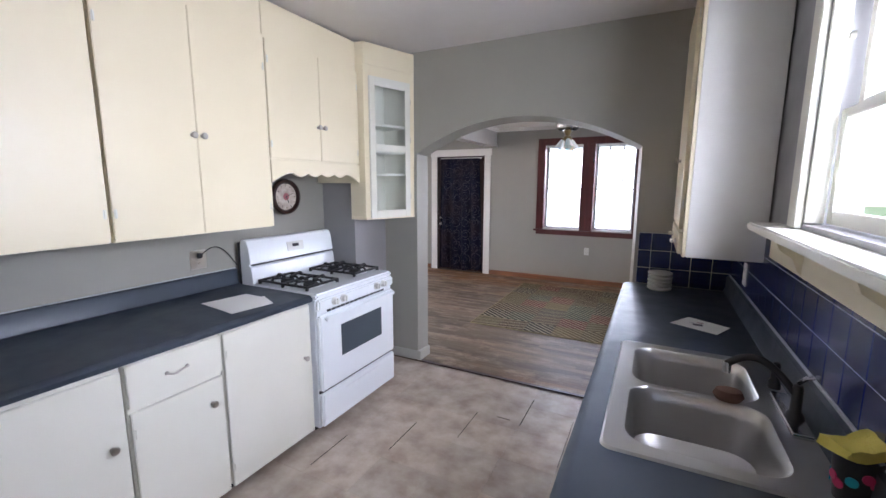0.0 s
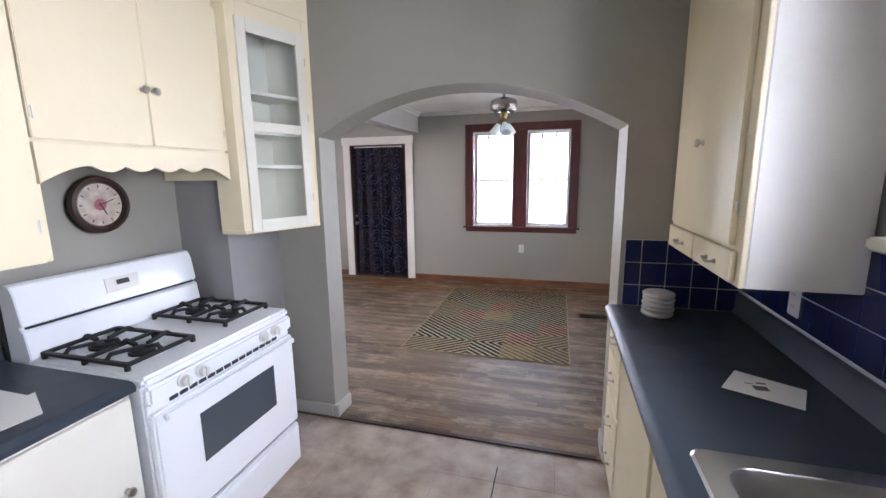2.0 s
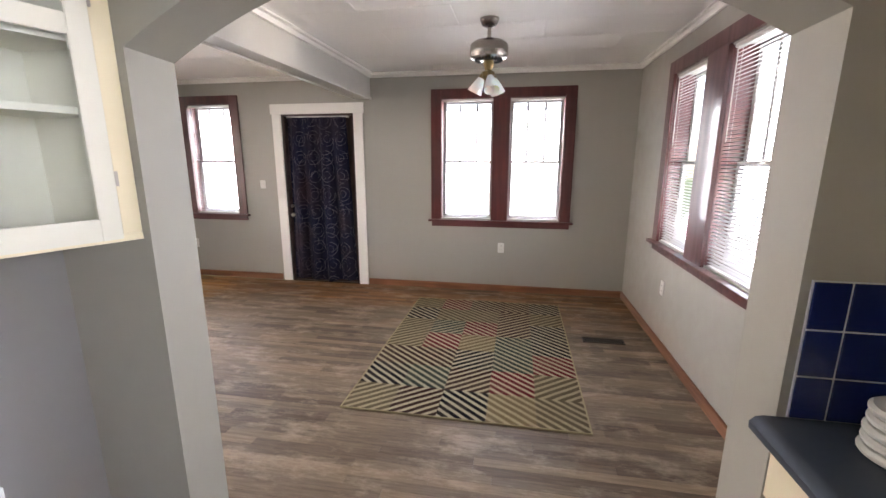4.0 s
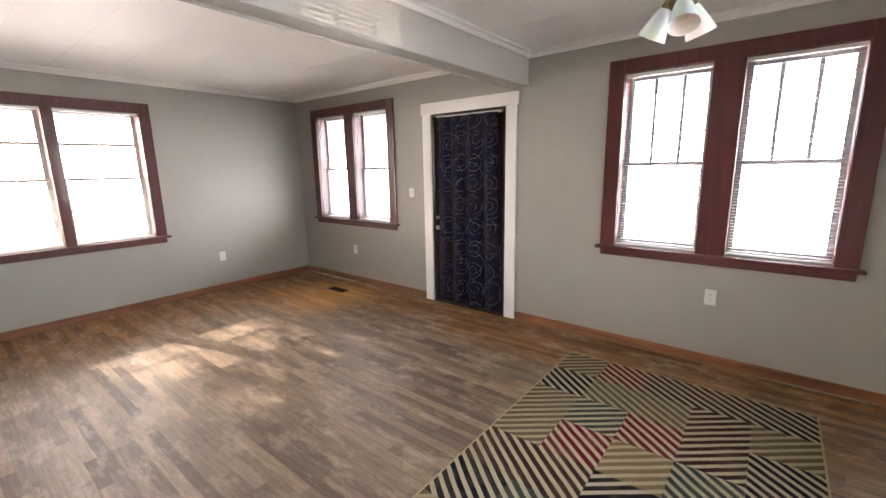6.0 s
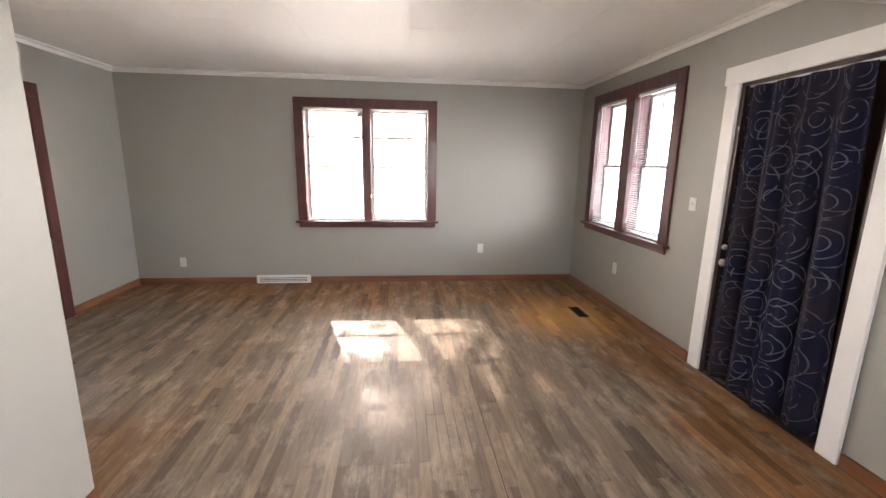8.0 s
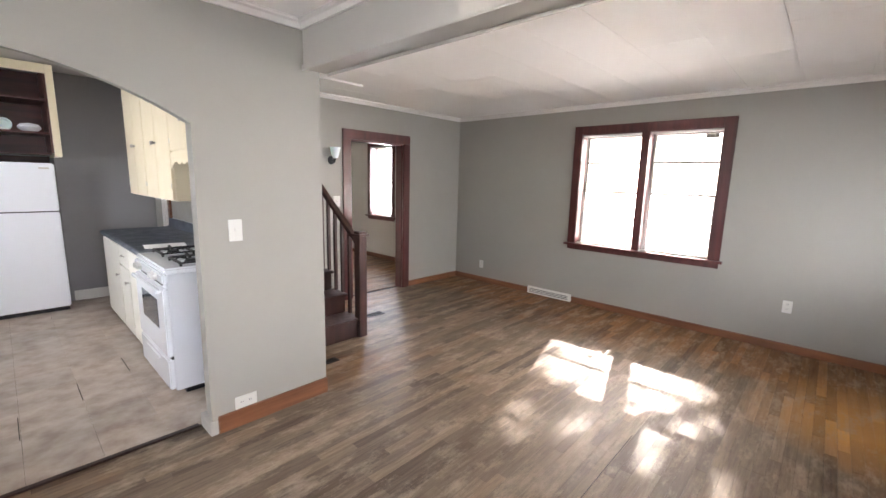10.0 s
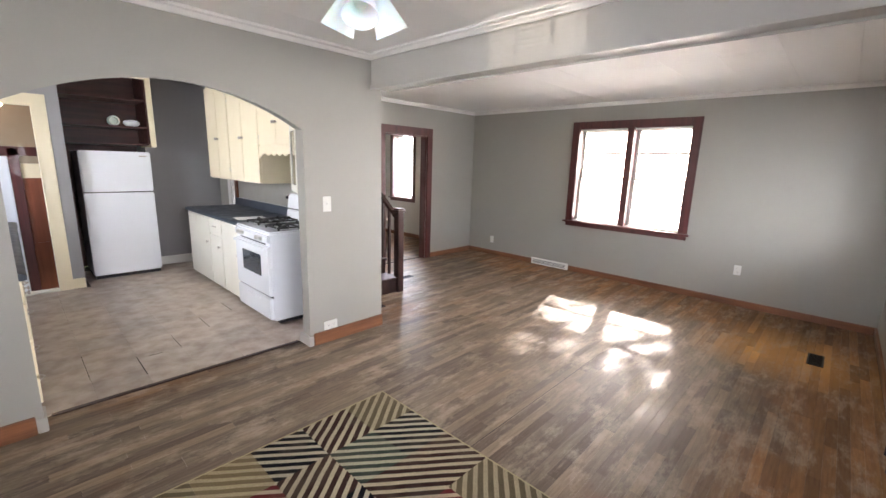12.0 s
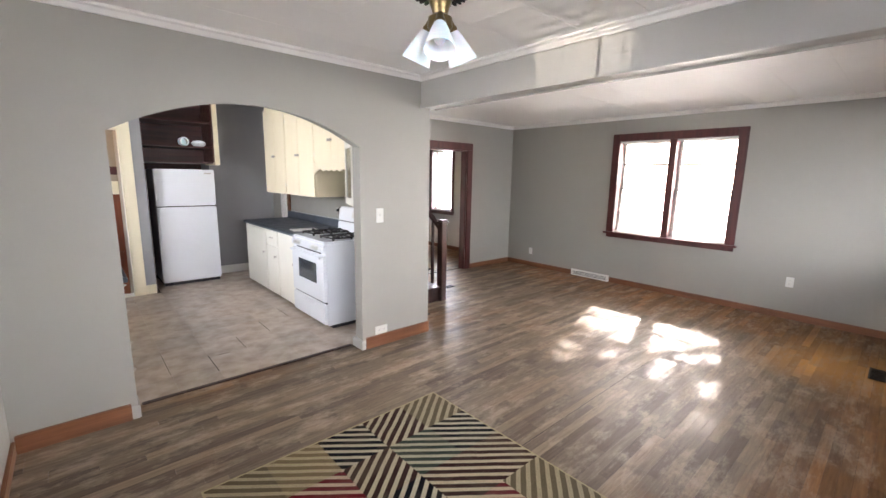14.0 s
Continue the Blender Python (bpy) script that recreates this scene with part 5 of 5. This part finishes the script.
part("emblem", bm, Nodes("red_print", (0.30, 0.08, 0.09), 0.5).m, ck, "faded red shape on the face")
bm = bmesh.new()
for k in range(12):
    a = k * math.pi / 6
    q = m @ pose(0, 0, 0, 0, 0, 30 * k)
    box(bm, 0.074, 0.087, -0.0022, 0.0022, 0.0162, 0.0170, q)
part("hour_mark", bm, "black", ck, kind="stuff")
for ang, ln, w in ((25, 0.05, 0.003), (110, 0.072, 0.002)):
    bm = bmesh.new()
    box(bm, -0.01, ln, -w, w, 0.0175, 0.0185, m @ pose(0, 0, 0, 0, 0, ang))
    part("clock_hand", bm, "black", ck)


def wall_plate(kind, p, n, label, w=0.072, h=0.116, mat="plastic", slots=2):
    """A switch or outlet plate at p on a wall whose normal is n."""
    t = thing(kind, p, label, kind.replace("_", " "), "plates on the walls")
    n = Vector(n)
    a = Vector((-n.y, n.x, 0))
    m = Matrix(((a.x, n.x, 0, p[0]), (a.y, n.y, 0, p[1]), (0, 0, 1, p[2]), (0, 0, 0, 1)))
    bm = bmesh.new()
    box(bm, -w / 2, w / 2, 0.0005, 0.006, -h / 2, h / 2, m)
    part("plate", bm, mat, t, bevel=0.002)
    if kind == "light_switch":
        bm = bmesh.new()
        box(bm, -0.005, 0.005, 0.0062, 0.016, -0.004, 0.014, m)
        part("toggle", bm, mat, t)
    else:
        for s in (-1, 1):
            bm = bmesh.new()
            c = (0, 0, s * h * 0.19) if w < h else (s * w * 0.19, 0, 0)
            box(bm, c[0] - 0.017, c[0] + 0.017, 0.0062, 0.008, c[2] - 0.014, c[2] + 0.014, m)
            part("socket", bm, mat, t, bevel=0.002)
            bm = bmesh.new()
            for q in (-0.006, 0.006):
                box(bm, c[0] + q - 0.0012, c[0] + q + 0.0012, 0.0081, 0.0086, c[2] - 0.004, c[2] + 0.006, m)
            part("slot", bm, "black", t, kind="stuff")
    return t


o = wall_plate("wall_outlet", (KXL, 1.475, 1.095), (1, 0, 0), "grey metal outlet box with a thin cord beside the stove", 0.10, 0.115, "nickel")
bm = bmesh.new()
pts = [(KXL + 0.03, 1.475, 1.12)]
for i in range(1, 15):
    u = i / 14
    pts.append((KXL + 0.03 - 0.018 * u, 1.475 + 0.25 * u, 1.12 + 0.06 * math.sin(u * math.pi) - 0.10 * u ** 2))
path_tube(bm, pts, 0.0028, 8)
part("cord", bm, "black", o, "thin grey cord", smooth=True)
bm = boxes((KXL + 0.009, KXL + 0.034, 1.462, 1.488, 1.105, 1.135))
part("plug", bm, "black", o, bevel=0.004)
wall_plate("wall_outlet", (XR - 0.0105, 2.50, 1.10), (-1, 0, 0), "white outlet plate on the blue tiles")

# ---- front room and dining room ----
wall_plate("wall_outlet", (XL, 5.44, 0.43), (1, 0, 0), "white outlet plate low on the grey wall")
wall_plate("wall_outlet", (XL, 1.82, 0.27), (1, 0, 0), "white outlet plate low on the grey wall")
wall_plate("wall_outlet", (-4.87, YF, 0.44), (0, -1, 0), "white outlet plate under the double window")
wall_plate("wall_outlet", (-0.89, YF, 0.52), (0, -1, 0), "white double outlet plate under the dining window")
wall_plate("wall_outlet", (XR, 5.44, 0.49), (-1, 0, 0), "white outlet plate low beside the corner")
wall_plate("light_switch", (-3.83, YF, 1.21), (0, -1, 0), "white switch plate beside the front door", h=0.10)
wall_plate("light_switch", (-1.945, YA1, 1.21), (0, 1, 0), "white switch plate beside the arch", 0.075, 0.125)
wall_plate("wall_outlet", (-1.95, YA1, 0.150), (0, 1, 0), "white outlet plate laid sideways above the baseboard", 0.13, 0.078)
wall_plate("light_switch", (-3.79, YS, 1.24), (0, 1, 0), "small white control plate by the stairs", 0.09, 0.13)

# front door with its casing and curtain
for sp in ((-3.63, -3.52, YF - 0.024, YF - 0.0005, 0, 2.03), (-2.61, -2.50, YF - 0.024, YF - 0.0005, 0, 2.03), (-3.645, -2.485, YF - 0.030, YF - 0.0005, 2.031, 2.145)):
    structure("trim", boxes(sp), "trim_white", "worn white painted door casing", 0.004)
structure("trim", boxes((-3.522, -3.49, YF, YF + THICK, 0, 2.04), (-2.642, -2.608, YF, YF + THICK, 0, 2.04), (-3.49, -2.642, YF, YF + THICK, 2.01, 2.042)), "dark_wood", "dark stained door jamb", 0.002)
dr = thing("front_door", (-3.06, YF + 0.06, 0), "dark stained wooden front door behind a curtain", "door")
slab("leaf", -3.488, -2.644, YF + 0.045, YF + 0.085, 0.006, 2.008, "dark_wood", dr, 0.003)
for z0, z1 in ((0.18, 0.85), (1.05, 1.88)):
    slab("panel", -3.36, -2.77, YF + 0.037, YF + 0.0445, z0, z1, "dark_wood", dr, 0.006)
for z, r in ((0.95, 0.018), (0.84, 0.026)):
    bm = bmesh.new()
    lathe(bm, ((0, 0), (r, 0), (r, 0.006), (r * 0.5, 0.01), (r * 0.5, 0.03), (r * 0.95, 0.04), (r, 0.055), (r * 0.6, 0.066), (0, 0.068)), Matrix.Translation((-3.452, YF + 0.044, z)) @ pose(0, 0, 0, 90, 0, 0))
    part("door_knob" if r > 0.02 else "deadbolt", bm, "nickel", dr, "worn pale metal", smooth=True)


def curtain_cloth():
    n = Nodes("dark_ringed_cloth", (0.02, 0.02, 0.035), 0.85, 0.0, Specular_IOR_Level=0.15)
    v = n.world_coords((1, 0.0, 1))
    pos = n.t.nodes.new("ShaderNodeSeparateXYZ")
    n.t.links.new(v, pos.inputs[0])
    rings = None
    for k, (sc, w) in enumerate(((4.6, 0.017), (4.6, 0.014), (3.4, 0.010))):
        flat = n.node("CombineXYZ", 0, X=n.math("ADD", n.math("MULTIPLY", pos.outputs[0], sc * 1.25), 3.7 if k == 2 else 0.0), Y=n.math("ADD", n.math("MULTIPLY", pos.outputs[2], sc), 1.3 if k == 2 else 0.0))
        vo = n.t.nodes.new("ShaderNodeTexVoronoi")
        vo.voronoi_dimensions = "2D"
        n.t.links.new(flat, vo.inputs["Vector"])
        vo.inputs["Scale"].default_value = 1.0
        vo.inputs["Randomness"].default_value = 0.12
        d = vo.outputs["Distance"]
        band = n.math("LESS_THAN", n.math("ABSOLUTE", n.math("SUBTRACT", d, (0.38, 0.19, 0.42)[k])), w)
        rings = band if rings is None else n.math("MAXIMUM", rings, band)
    brk = n.grey(n.noise(v, 16, 2), 0.40, 0.52)
    rings = n.math("MULTIPLY", rings, brk)
    c = n.mix(rings, (0.007, 0.008, 0.022), (0.088, 0.085, 0.098))
    c = n.mix(n.grey(n.noise(v, 2.2, 2), 0.45, 0.65, 0, 0.6), c, (0.030, 0.018, 0.018))
    n.set("Base Color", c)
    n.bump(n.noise(n.world_coords(), 500, 2), 0.3, 0.001)
    return n.m


ct = thing("curtain", (-3.04, YF + 0.01, 2.0), "dark navy door curtain with thin pale ring outlines", "curtain")
bm = bmesh.new()
nu, nv = 150, 40
grid = []
for j in range(nv + 1):
    fz = j / nv
    row = []
    for i in range(nu + 1):
        u = i / nu
        x0 = -3.435 - 0.035 * fz + (0.735 + 0.105 * fz) * u + 0.010 * math.sin(3 * u + fz * 2) * math.sin(math.pi * u)
        amp = 0.010 + 0.016 * min(1, fz * 2.5)
        fold = math.sin(u * 2 * math.pi * 4.3 + 0.7 + 0.8 * math.sin(u * 5.0))
        y = YF - 0.018 + amp * 1.25 * math.copysign(abs(fold) ** 0.7, fold) + 0.3 * amp * math.sin(u * 2 * math.pi * 9.7 + 0.9 * math.sin(fz * 2.4)) + 0.003 * math.sin(u * 40 + fz * 5)
        z = 1.99 - 1.955 * fz + 0.012 * math.sin(u * 9) * fz
        row.append(bm.verts.new((x0, y - 0.012, z)))
    grid.append(row)
for a, b in zip(grid, grid[1:]):
    for i in range(nu):
        bm.faces.new((a[i], a[i + 1], b[i + 1], b[i]))
cloth = part("cloth", bm, curtain_cloth(), ct, smooth=True)
sol = cloth.modifiers.new("thickness", "SOLIDIFY")
sol.thickness = 0.0015
bm = bmesh.new()
tube(bm, (-3.45, YF + 0.005, 1.995), (-2.68, YF + 0.005, 1.995), 0.011, seg=10)
part("rod", bm, "trim_white", ct, "thin white curtain rod", smooth=True)
for x in (-3.44, -2.69):
    part("rod_bracket", boxes((x - 0.006, x + 0.006, YF + 0.004, YF + 0.044, 1.987, 2.003)), "trim_white", ct)

# opening to the back room
for sp in ((-4.945, -4.832, YS + 0.0005, YS + 0.022, 0, 1.98), (-3.988, -3.875, YS + 0.0005, YS + 0.022, 0, 1.98), (-4.945, -3.875, YS + 0.0005, YS + 0.024, 1.981, 2.095)):
    structure("trim", boxes(sp), "red_trim", "red-brown varnished door casing", 0.003)
for sp in ((-4.832, -4.812, YS - 0.12, YS, 0, 1.98), (-4.008, -3.988, YS - 0.12, YS, 0, 1.98), (-4.812, -4.008, YS - 0.12, YS, 1.962, 1.982)):
    structure("trim", boxes(sp), "red_trim", "red-brown door jamb", 0.002)


# stairs
stair = thing("staircase", (-2.95, 1.4, 0), "dark stained wooden staircase with a square newel post and balusters", "staircase")
X0, X1, RISE, RUN, YB = -3.31, PIER - 0.004, 0.19, 0.245, 2.42
for i in range(9):
    yf = YB - i * RUN
    z = (i + 1) * RISE
    slab("riser", X0 + 0.002, X1, yf - 0.02, yf, i * RISE + 0.001 if i == 0 else i * RISE + 0.0005, z - 0.028, "dark_wood", stair, 0)
    slab("tread", X0 - 0.02, X1, yf - RUN - 0.0, yf + 0.025, z - 0.0275, z, "dark_wood", stair, 0.006)
outline = [(YB - 0.021, 0.001)]
for i in range(9):
    outline += [(YB - 0.021 - i * RUN, (i + 1) * RISE - 0.029), (YB - 0.021 - (i + 1) * RUN, (i + 1) * RISE - 0.029)]
outline += [(YB - 0.021 - 9 * RUN, 0.001)]
bm = bmesh.new()
prism(bm, outline, 0.02, Matrix(((0, 0, 1, X0 + 0.002), (1, 0, 0, 0), (0, 1, 0, 0), (0, 0, 0, 1))))
part("stringer", bm, "dark_wood", stair)
nx = -3.325
nw = part("newel_post", boxes((nx - 0.043, nx + 0.043, YB - 0.043, YB + 0.043, 0.001, 0.985)), "dark_wood", stair, "square dark newel post", bevel=0.005)
part("cap", boxes((nx - 0.06, nx + 0.06, YB - 0.06, YB + 0.06, 0.986, 1.008), (nx - 0.048, nx + 0.048, YB - 0.048, YB + 0.048, 1.0085, 1.03)), "dark_wood", nw, bevel=0.005)
ang = math.atan2(RISE, RUN)
bm = bmesh.new()
y1 = YB - 0.045
y2 = 1.33
for s0, s1, d0, d1 in ((-0.03, 0.03, 0.0, 0.05), (-0.02, 0.02, -0.0005, -0.02)):
    za, zb = 0.90, 0.90 + (y1 - y2) * RISE / RUN
    v = [bm.verts.new((nx + x, y, z + d)) for y, z in ((y1, za), (y2, zb)) for x, d in ((s0, d0), (s1, d0), (s1, d1), (s0, d1))]
    for f in ((0, 1, 2, 3), (7, 6, 5, 4), (0, 4, 5, 1), (1, 5, 6, 2), (2, 6, 7, 3), (3, 7, 4, 0)):
        bm.faces.new([v[k] for k in f])
part("handrail", bm, "dark_wood", stair, "sloping dark handrail", bevel=0.006)
for i in range(4):
    for f in (0.25, 0.75):
        y = YB - (i + f) * RUN
        if y < 1.36:
            continue
        top = 0.90 + (y1 - y) * RISE / RUN
        part("baluster", boxes((nx - 0.014, nx + 0.014, y - 0.014, y + 0.014, (i + 1) * RISE + 0.0005, top - 0.012)), "dark_wood", stair)
structure("wall_stair_top", boxes((-3.36, PIER, 0.10, 0.19, 0, 2.75)), "wall")

# sconce by the stairs
sc = thing("wall_sconce", (-3.73, YS, 1.78), "wall lamp with a white cup shade and a dark bracket", "wall lamp")
bm = bmesh.new()
lathe(bm, ((0, 0), (0.05, 0), (0.045, 0.012), (0.02, 0.02), (0, 0.021)), Matrix.Translation((-3.73, YS + 0.0005, 1.72)) @ pose(0, 0, 0, -90, 0, 0))
path_tube(bm, [(-3.73, YS + 0.02, 1.72), (-3.73, YS + 0.07, 1.70), (-3.73, YS + 0.085, 1.74)], 0.008)
part("bracket", bm, "black", sc, smooth=True)
bm = bmesh.new()
lathe(bm, ((0.0, 0), (0.028, 0.0), (0.045, 0.06), (0.062, 0.12), (0.058, 0.12), (0.041, 0.06), (0.024, 0.006), (0, 0.006)), Matrix.Translation((-3.73, YS + 0.085, 1.742)))
part("shade", bm, "frost", sc, "white cup shade", smooth=True)
structure("trim", boxes((-3.67, -2.6, 1.985, 2.01, CEIL - 0.018, CEIL - 0.0005)), "trim_white", bevel=0.003)

# registers
def register(x0, x1, y0, y1, label, z=0.0):
    t = thing("floor_register", ((x0 + x1) / 2, (y0 + y1) / 2, z), label, "floor register", "floor registers")
    part("backing", boxes((x0 + 0.003, x1 - 0.003, y0 + 0.003, y1 - 0.003, z + 0.0004, z + 0.002)), "black_hole", t)
    part("frame", boxes((x0, x1, y0, y0 + 0.012, z + 0.0005, z + 0.006), (x0, x1, y1 - 0.012, y1, z + 0.0005, z + 0.006), (x0, x0 + 0.012, y0 + 0.012, y1 - 0.012, z + 0.0005, z + 0.006), (x1 - 0.012, x1, y0 + 0.012, y1 - 0.012, z + 0.0005, z + 0.006)), "dark_metal", t)
    n = int((x1 - x0 - 0.03) / 0.018)
    for i in range(n):
        x = x0 + 0.018 + i * (x1 - x0 - 0.03) / n
        part("slat", boxes((x, x + 0.004, y0 + 0.012, y1 - 0.012, z + 0.002, z + 0.0055)), "dark_metal", t)


M["dark_metal"] = Nodes("dark_brown_metal", (0.035, 0.025, 0.02), 0.45, 0.8).m
register(-4.91, -4.62, 6.20, 6.31, "dark brown metal floor register near the front window")
register(-0.13, 0.21, 5.375, 5.475, "dark brown metal floor register beside the rug")
register(-2.86, -2.64, 2.68, 2.76, "small dark floor register by the stairs")
register(-3.92, -3.70, 1.95, 2.05, "small dark floor register before the back room")
wr = thing("wall_register", (XL, 2.985, 0), "long white metal baseboard register", "wall register")
part("housing", boxes((XL + 0.0005, XL + 0.03, 2.665, 3.305, 0.001, 0.10)), "trim_white", wr, bevel=0.004)
for z in (0.025, 0.045, 0.065):
    part("slot", boxes((XL + 0.0305, XL + 0.032, 2.70, 3.27, z, z + 0.008)), "black", wr)
wr = thing("wall_register", (XL, 0.35, 0), "short white metal baseboard register in the back room", "wall register")
part("housing", boxes((XL + 0.019, XL + 0.05, 0.1, 0.5, 0.001, 0.10)), "trim_white", wr, bevel=0.004)
dt = thing("smoke_detector", (-3.31, 5.81, CEIL), "small round white ceiling detector", "smoke detector")
bm = bmesh.new()
lathe(bm, ((0, 0), (0.03, 0), (0.03, -0.012), (0.022, -0.02), (0, -0.02)), Matrix.Translation((-3.31, 5.81, CEIL - 0.0005)))
part("case", bm, "plastic", dt, smooth=True)

# fan motor with its lamps
fan = thing("ceiling_fan_light", (-0.955, 5.05, CEIL), "bladeless ceiling fan motor in dull nickel with frosted tulip lamps", "ceiling light")
c = Matrix.Translation((-0.955, 5.05, 0))
bm = bmesh.new()
lathe(bm, ((0, 2.448), (0.065, 2.448), (0.065, 2.436), (0.05, 2.405), (0.02, 2.39), (0, 2.39)), c)
part("canopy", bm, "fan_nickel", fan, "nickel canopy", smooth=True)
bm = bmesh.new()
tube(bm, (-0.955, 5.05, 2.40), (-0.955, 5.05, 2.30), 0.013)
part("rod", bm, "fan_nickel", fan, smooth=True)
bm = bmesh.new()
lathe(bm, ((0, 2.315), (0.06, 2.313), (0.105, 2.300), (0.128, 2.280), (0.132, 2.255), (0.132, 2.215), (0.124, 2.195), (0.09, 2.180), (0.06, 2.176), (0.0, 2.176)), c, 44)
mo = part("motor_housing", bm, "fan_nickel", fan, "rounded nickel motor housing", smooth=True)
for i in range(26):
    a = 2 * math.pi * i / 26
    bm = bmesh.new()
    box(bm, 0.062, 0.098, -0.0035, 0.004, 2.1745, 2.1860, c @ pose(0, 0, 0, 0, 0, math.degrees(a)))
    part("vent_slot", bm, "black_hole", mo)
bm = bmesh.new()
lathe(bm, ((0, 2.176), (0.035, 2.175), (0.040, 2.155), (0.030, 2.130), (0.026, 2.115), (0.042, 2.105), (0.045, 2.075), (0.030, 2.055), (0.012, 2.045), (0.014, 2.030), (0, 2.022)), c)
part("light_kit", bm, "brass", fan, "brass lamp holder", smooth=True)
for k in range(3):
    a = 49 + 120 * k
    q = Matrix.Translation((-0.955, 5.05, 2.085)) @ pose(0, 0, 0, 0, 0, a) @ Matrix.Translation((0.042, 0, 0)) @ pose(0, 0, 0, 0, 180 - 27, 0) @ Matrix.Scale(0.82, 4)
    bm = bmesh.new()
    lathe(bm, ((0.016, -0.03), (0.02, 0.0), (0.026, 0.012), (0.024, 0.03), (0.016, 0.03)), q, 20)
    arm = part("lamp_socket", bm, "brass", fan, smooth=True)
    bm = bmesh.new()
    lathe(bm, ((0.022, 0.018), (0.030, 0.032), (0.040, 0.060), (0.050, 0.095), (0.060, 0.130), (0.066, 0.155), (0.063, 0.155), (0.057, 0.130), (0.047, 0.095), (0.037, 0.060), (0.027, 0.034), (0.020, 0.022)), q, 30)
    part("shade", bm, "frost", fan, "frosted white tulip glass shade", smooth=True)
    bm = bmesh.new()
    lathe(bm, ((0.012, 0.03), (0.022, 0.06), (0.028, 0.085), (0.022, 0.108), (0.0, 0.118)), q, 18)
    part("bulb", bm, "frost", fan, smooth=True)

# ---- rug ----
def stripes(name, dark, light, direction):
    n = Nodes(name, light, 0.95, 0.0, Specular_IOR_Level=0.1)
    w = n.world_coords((1, 1, 1))
    sep = n.t.nodes.new("ShaderNodeSeparateXYZ")
    wob = n.t.nodes.new("ShaderNodeMix")
    wob.data_type = "VECTOR"
    n.t.links.new(w, sep.inputs[0])
    a = n.math("ADD", n.math("MULTIPLY", sep.outputs[0], 0.80), n.math("MULTIPLY", sep.outputs[1], direction * 1.0))
    a = n.math("ADD", a, n.math("MULTIPLY", n.noise(w, 7, 2), 0.012))
    s = n.math("SINE", n.math("MULTIPLY", a, 2 * math.pi / 0.066))
    f = n.grey(s, 0.46, 0.54)
    f = n.node("MapRange", 0, Value=s, i1=-0.30, i2=-0.02)
    c = n.mix(f, light, dark)
    c = n.mix(1.0, c, n.ramp(n.noise(n.world_coords((300, 300, 300)), 1.0, 2), ((0.3, (0.72, 0.72, 0.72)), (0.7, (1.2, 1.2, 1.2)))), "MULTIPLY")
    c = n.mix(n.grey(n.noise(w, 5, 4), 0.45, 0.75, 0, 0.3), c, (0.15, 0.12, 0.08))
    n.set("Base Color", c)
    n.bump(n.noise(n.world_coords((420, 420, 420)), 1.0, 2), 0.6, 0.002)
    return n.m


CREAM = (0.34, 0.285, 0.19)
KINDS = {"K": ((0.005, 0.005, 0.007), (0.35, 0.31, 0.22)), "R": ((0.10, 0.008, 0.012), (0.38, 0.29, 0.20)), "B": ((0.032, 0.014, 0.011), CREAM),
         "T": ((0.095, 0.074, 0.042), (0.29, 0.245, 0.155)), "G": ((0.030, 0.040, 0.031), (0.30, 0.28, 0.19)), "L": ((0.15, 0.112, 0.058), (0.31, 0.255, 0.155))}
ROWS_OF_RUG = ("TRBBK", "KTTBT", "TGRBK", "TRLGK", "BBKGR", "KGBRT", "TBKLT")
RX0, RX1, RY0, RY1 = -1.757, -0.255, 4.112, 6.248
rug = thing("rug", ((RX0 + RX1) / 2, (RY0 + RY1) / 2, 0), "patchwork rug of striped squares in cream, black, red and tan", "rug")
part("backing", boxes((RX0 + 0.004, RX1 - 0.004, RY0 + 0.004, RY1 - 0.004, 0.0005, 0.004)), Nodes("rug_backing", (0.3, 0.26, 0.18), 0.95).m, rug)
cache = {}
cw, ch = (RX1 - RX0 - 0.02) / 5, (RY1 - RY0 - 0.02) / 7
turns = ("01111", "11100", "00101", "01011", "11011", "11010", "00111")
meshes = {}
for r, line in enumerate(ROWS_OF_RUG):
    for k, kind in enumerate(line):
        d = 1 if turns[r][k] == "1" else -1
        key = (kind, d)
        if key not in meshes:
            b = bmesh.new()
            box(b, 0.0005, cw - 0.0005, 0.0005, ch - 0.0005, 0.0042, 0.009)
            meshes[key] = done("patch", b, stripes("rug_stripes", *KINDS[kind], d))
        ob = new("patch", meshes[key])
        ob.parent = rug
        ob.matrix_parent_inverse = rug.matrix_basis.inverted()
        ob.matrix_basis = Matrix.Translation((RX0 + 0.01 + k * cw, RY1 - 0.01 - (r + 1) * ch, 0))
part("binding", boxes((RX0, RX0 + 0.0095, RY0, RY1, 0.0006, 0.0098), (RX1 - 0.0095, RX1, RY0, RY1, 0.0006, 0.0098), (RX0 + 0.0096, RX1 - 0.0096, RY0, RY0 + 0.0095, 0.0006, 0.0098), (RX0 + 0.0096, RX1 - 0.0096, RY1 - 0.0095, RY1, 0.0006, 0.0098)),
     Nodes("rug_binding", (0.30, 0.25, 0.14), 0.95).m, rug, "pale stitched edge", bevel=0.002)
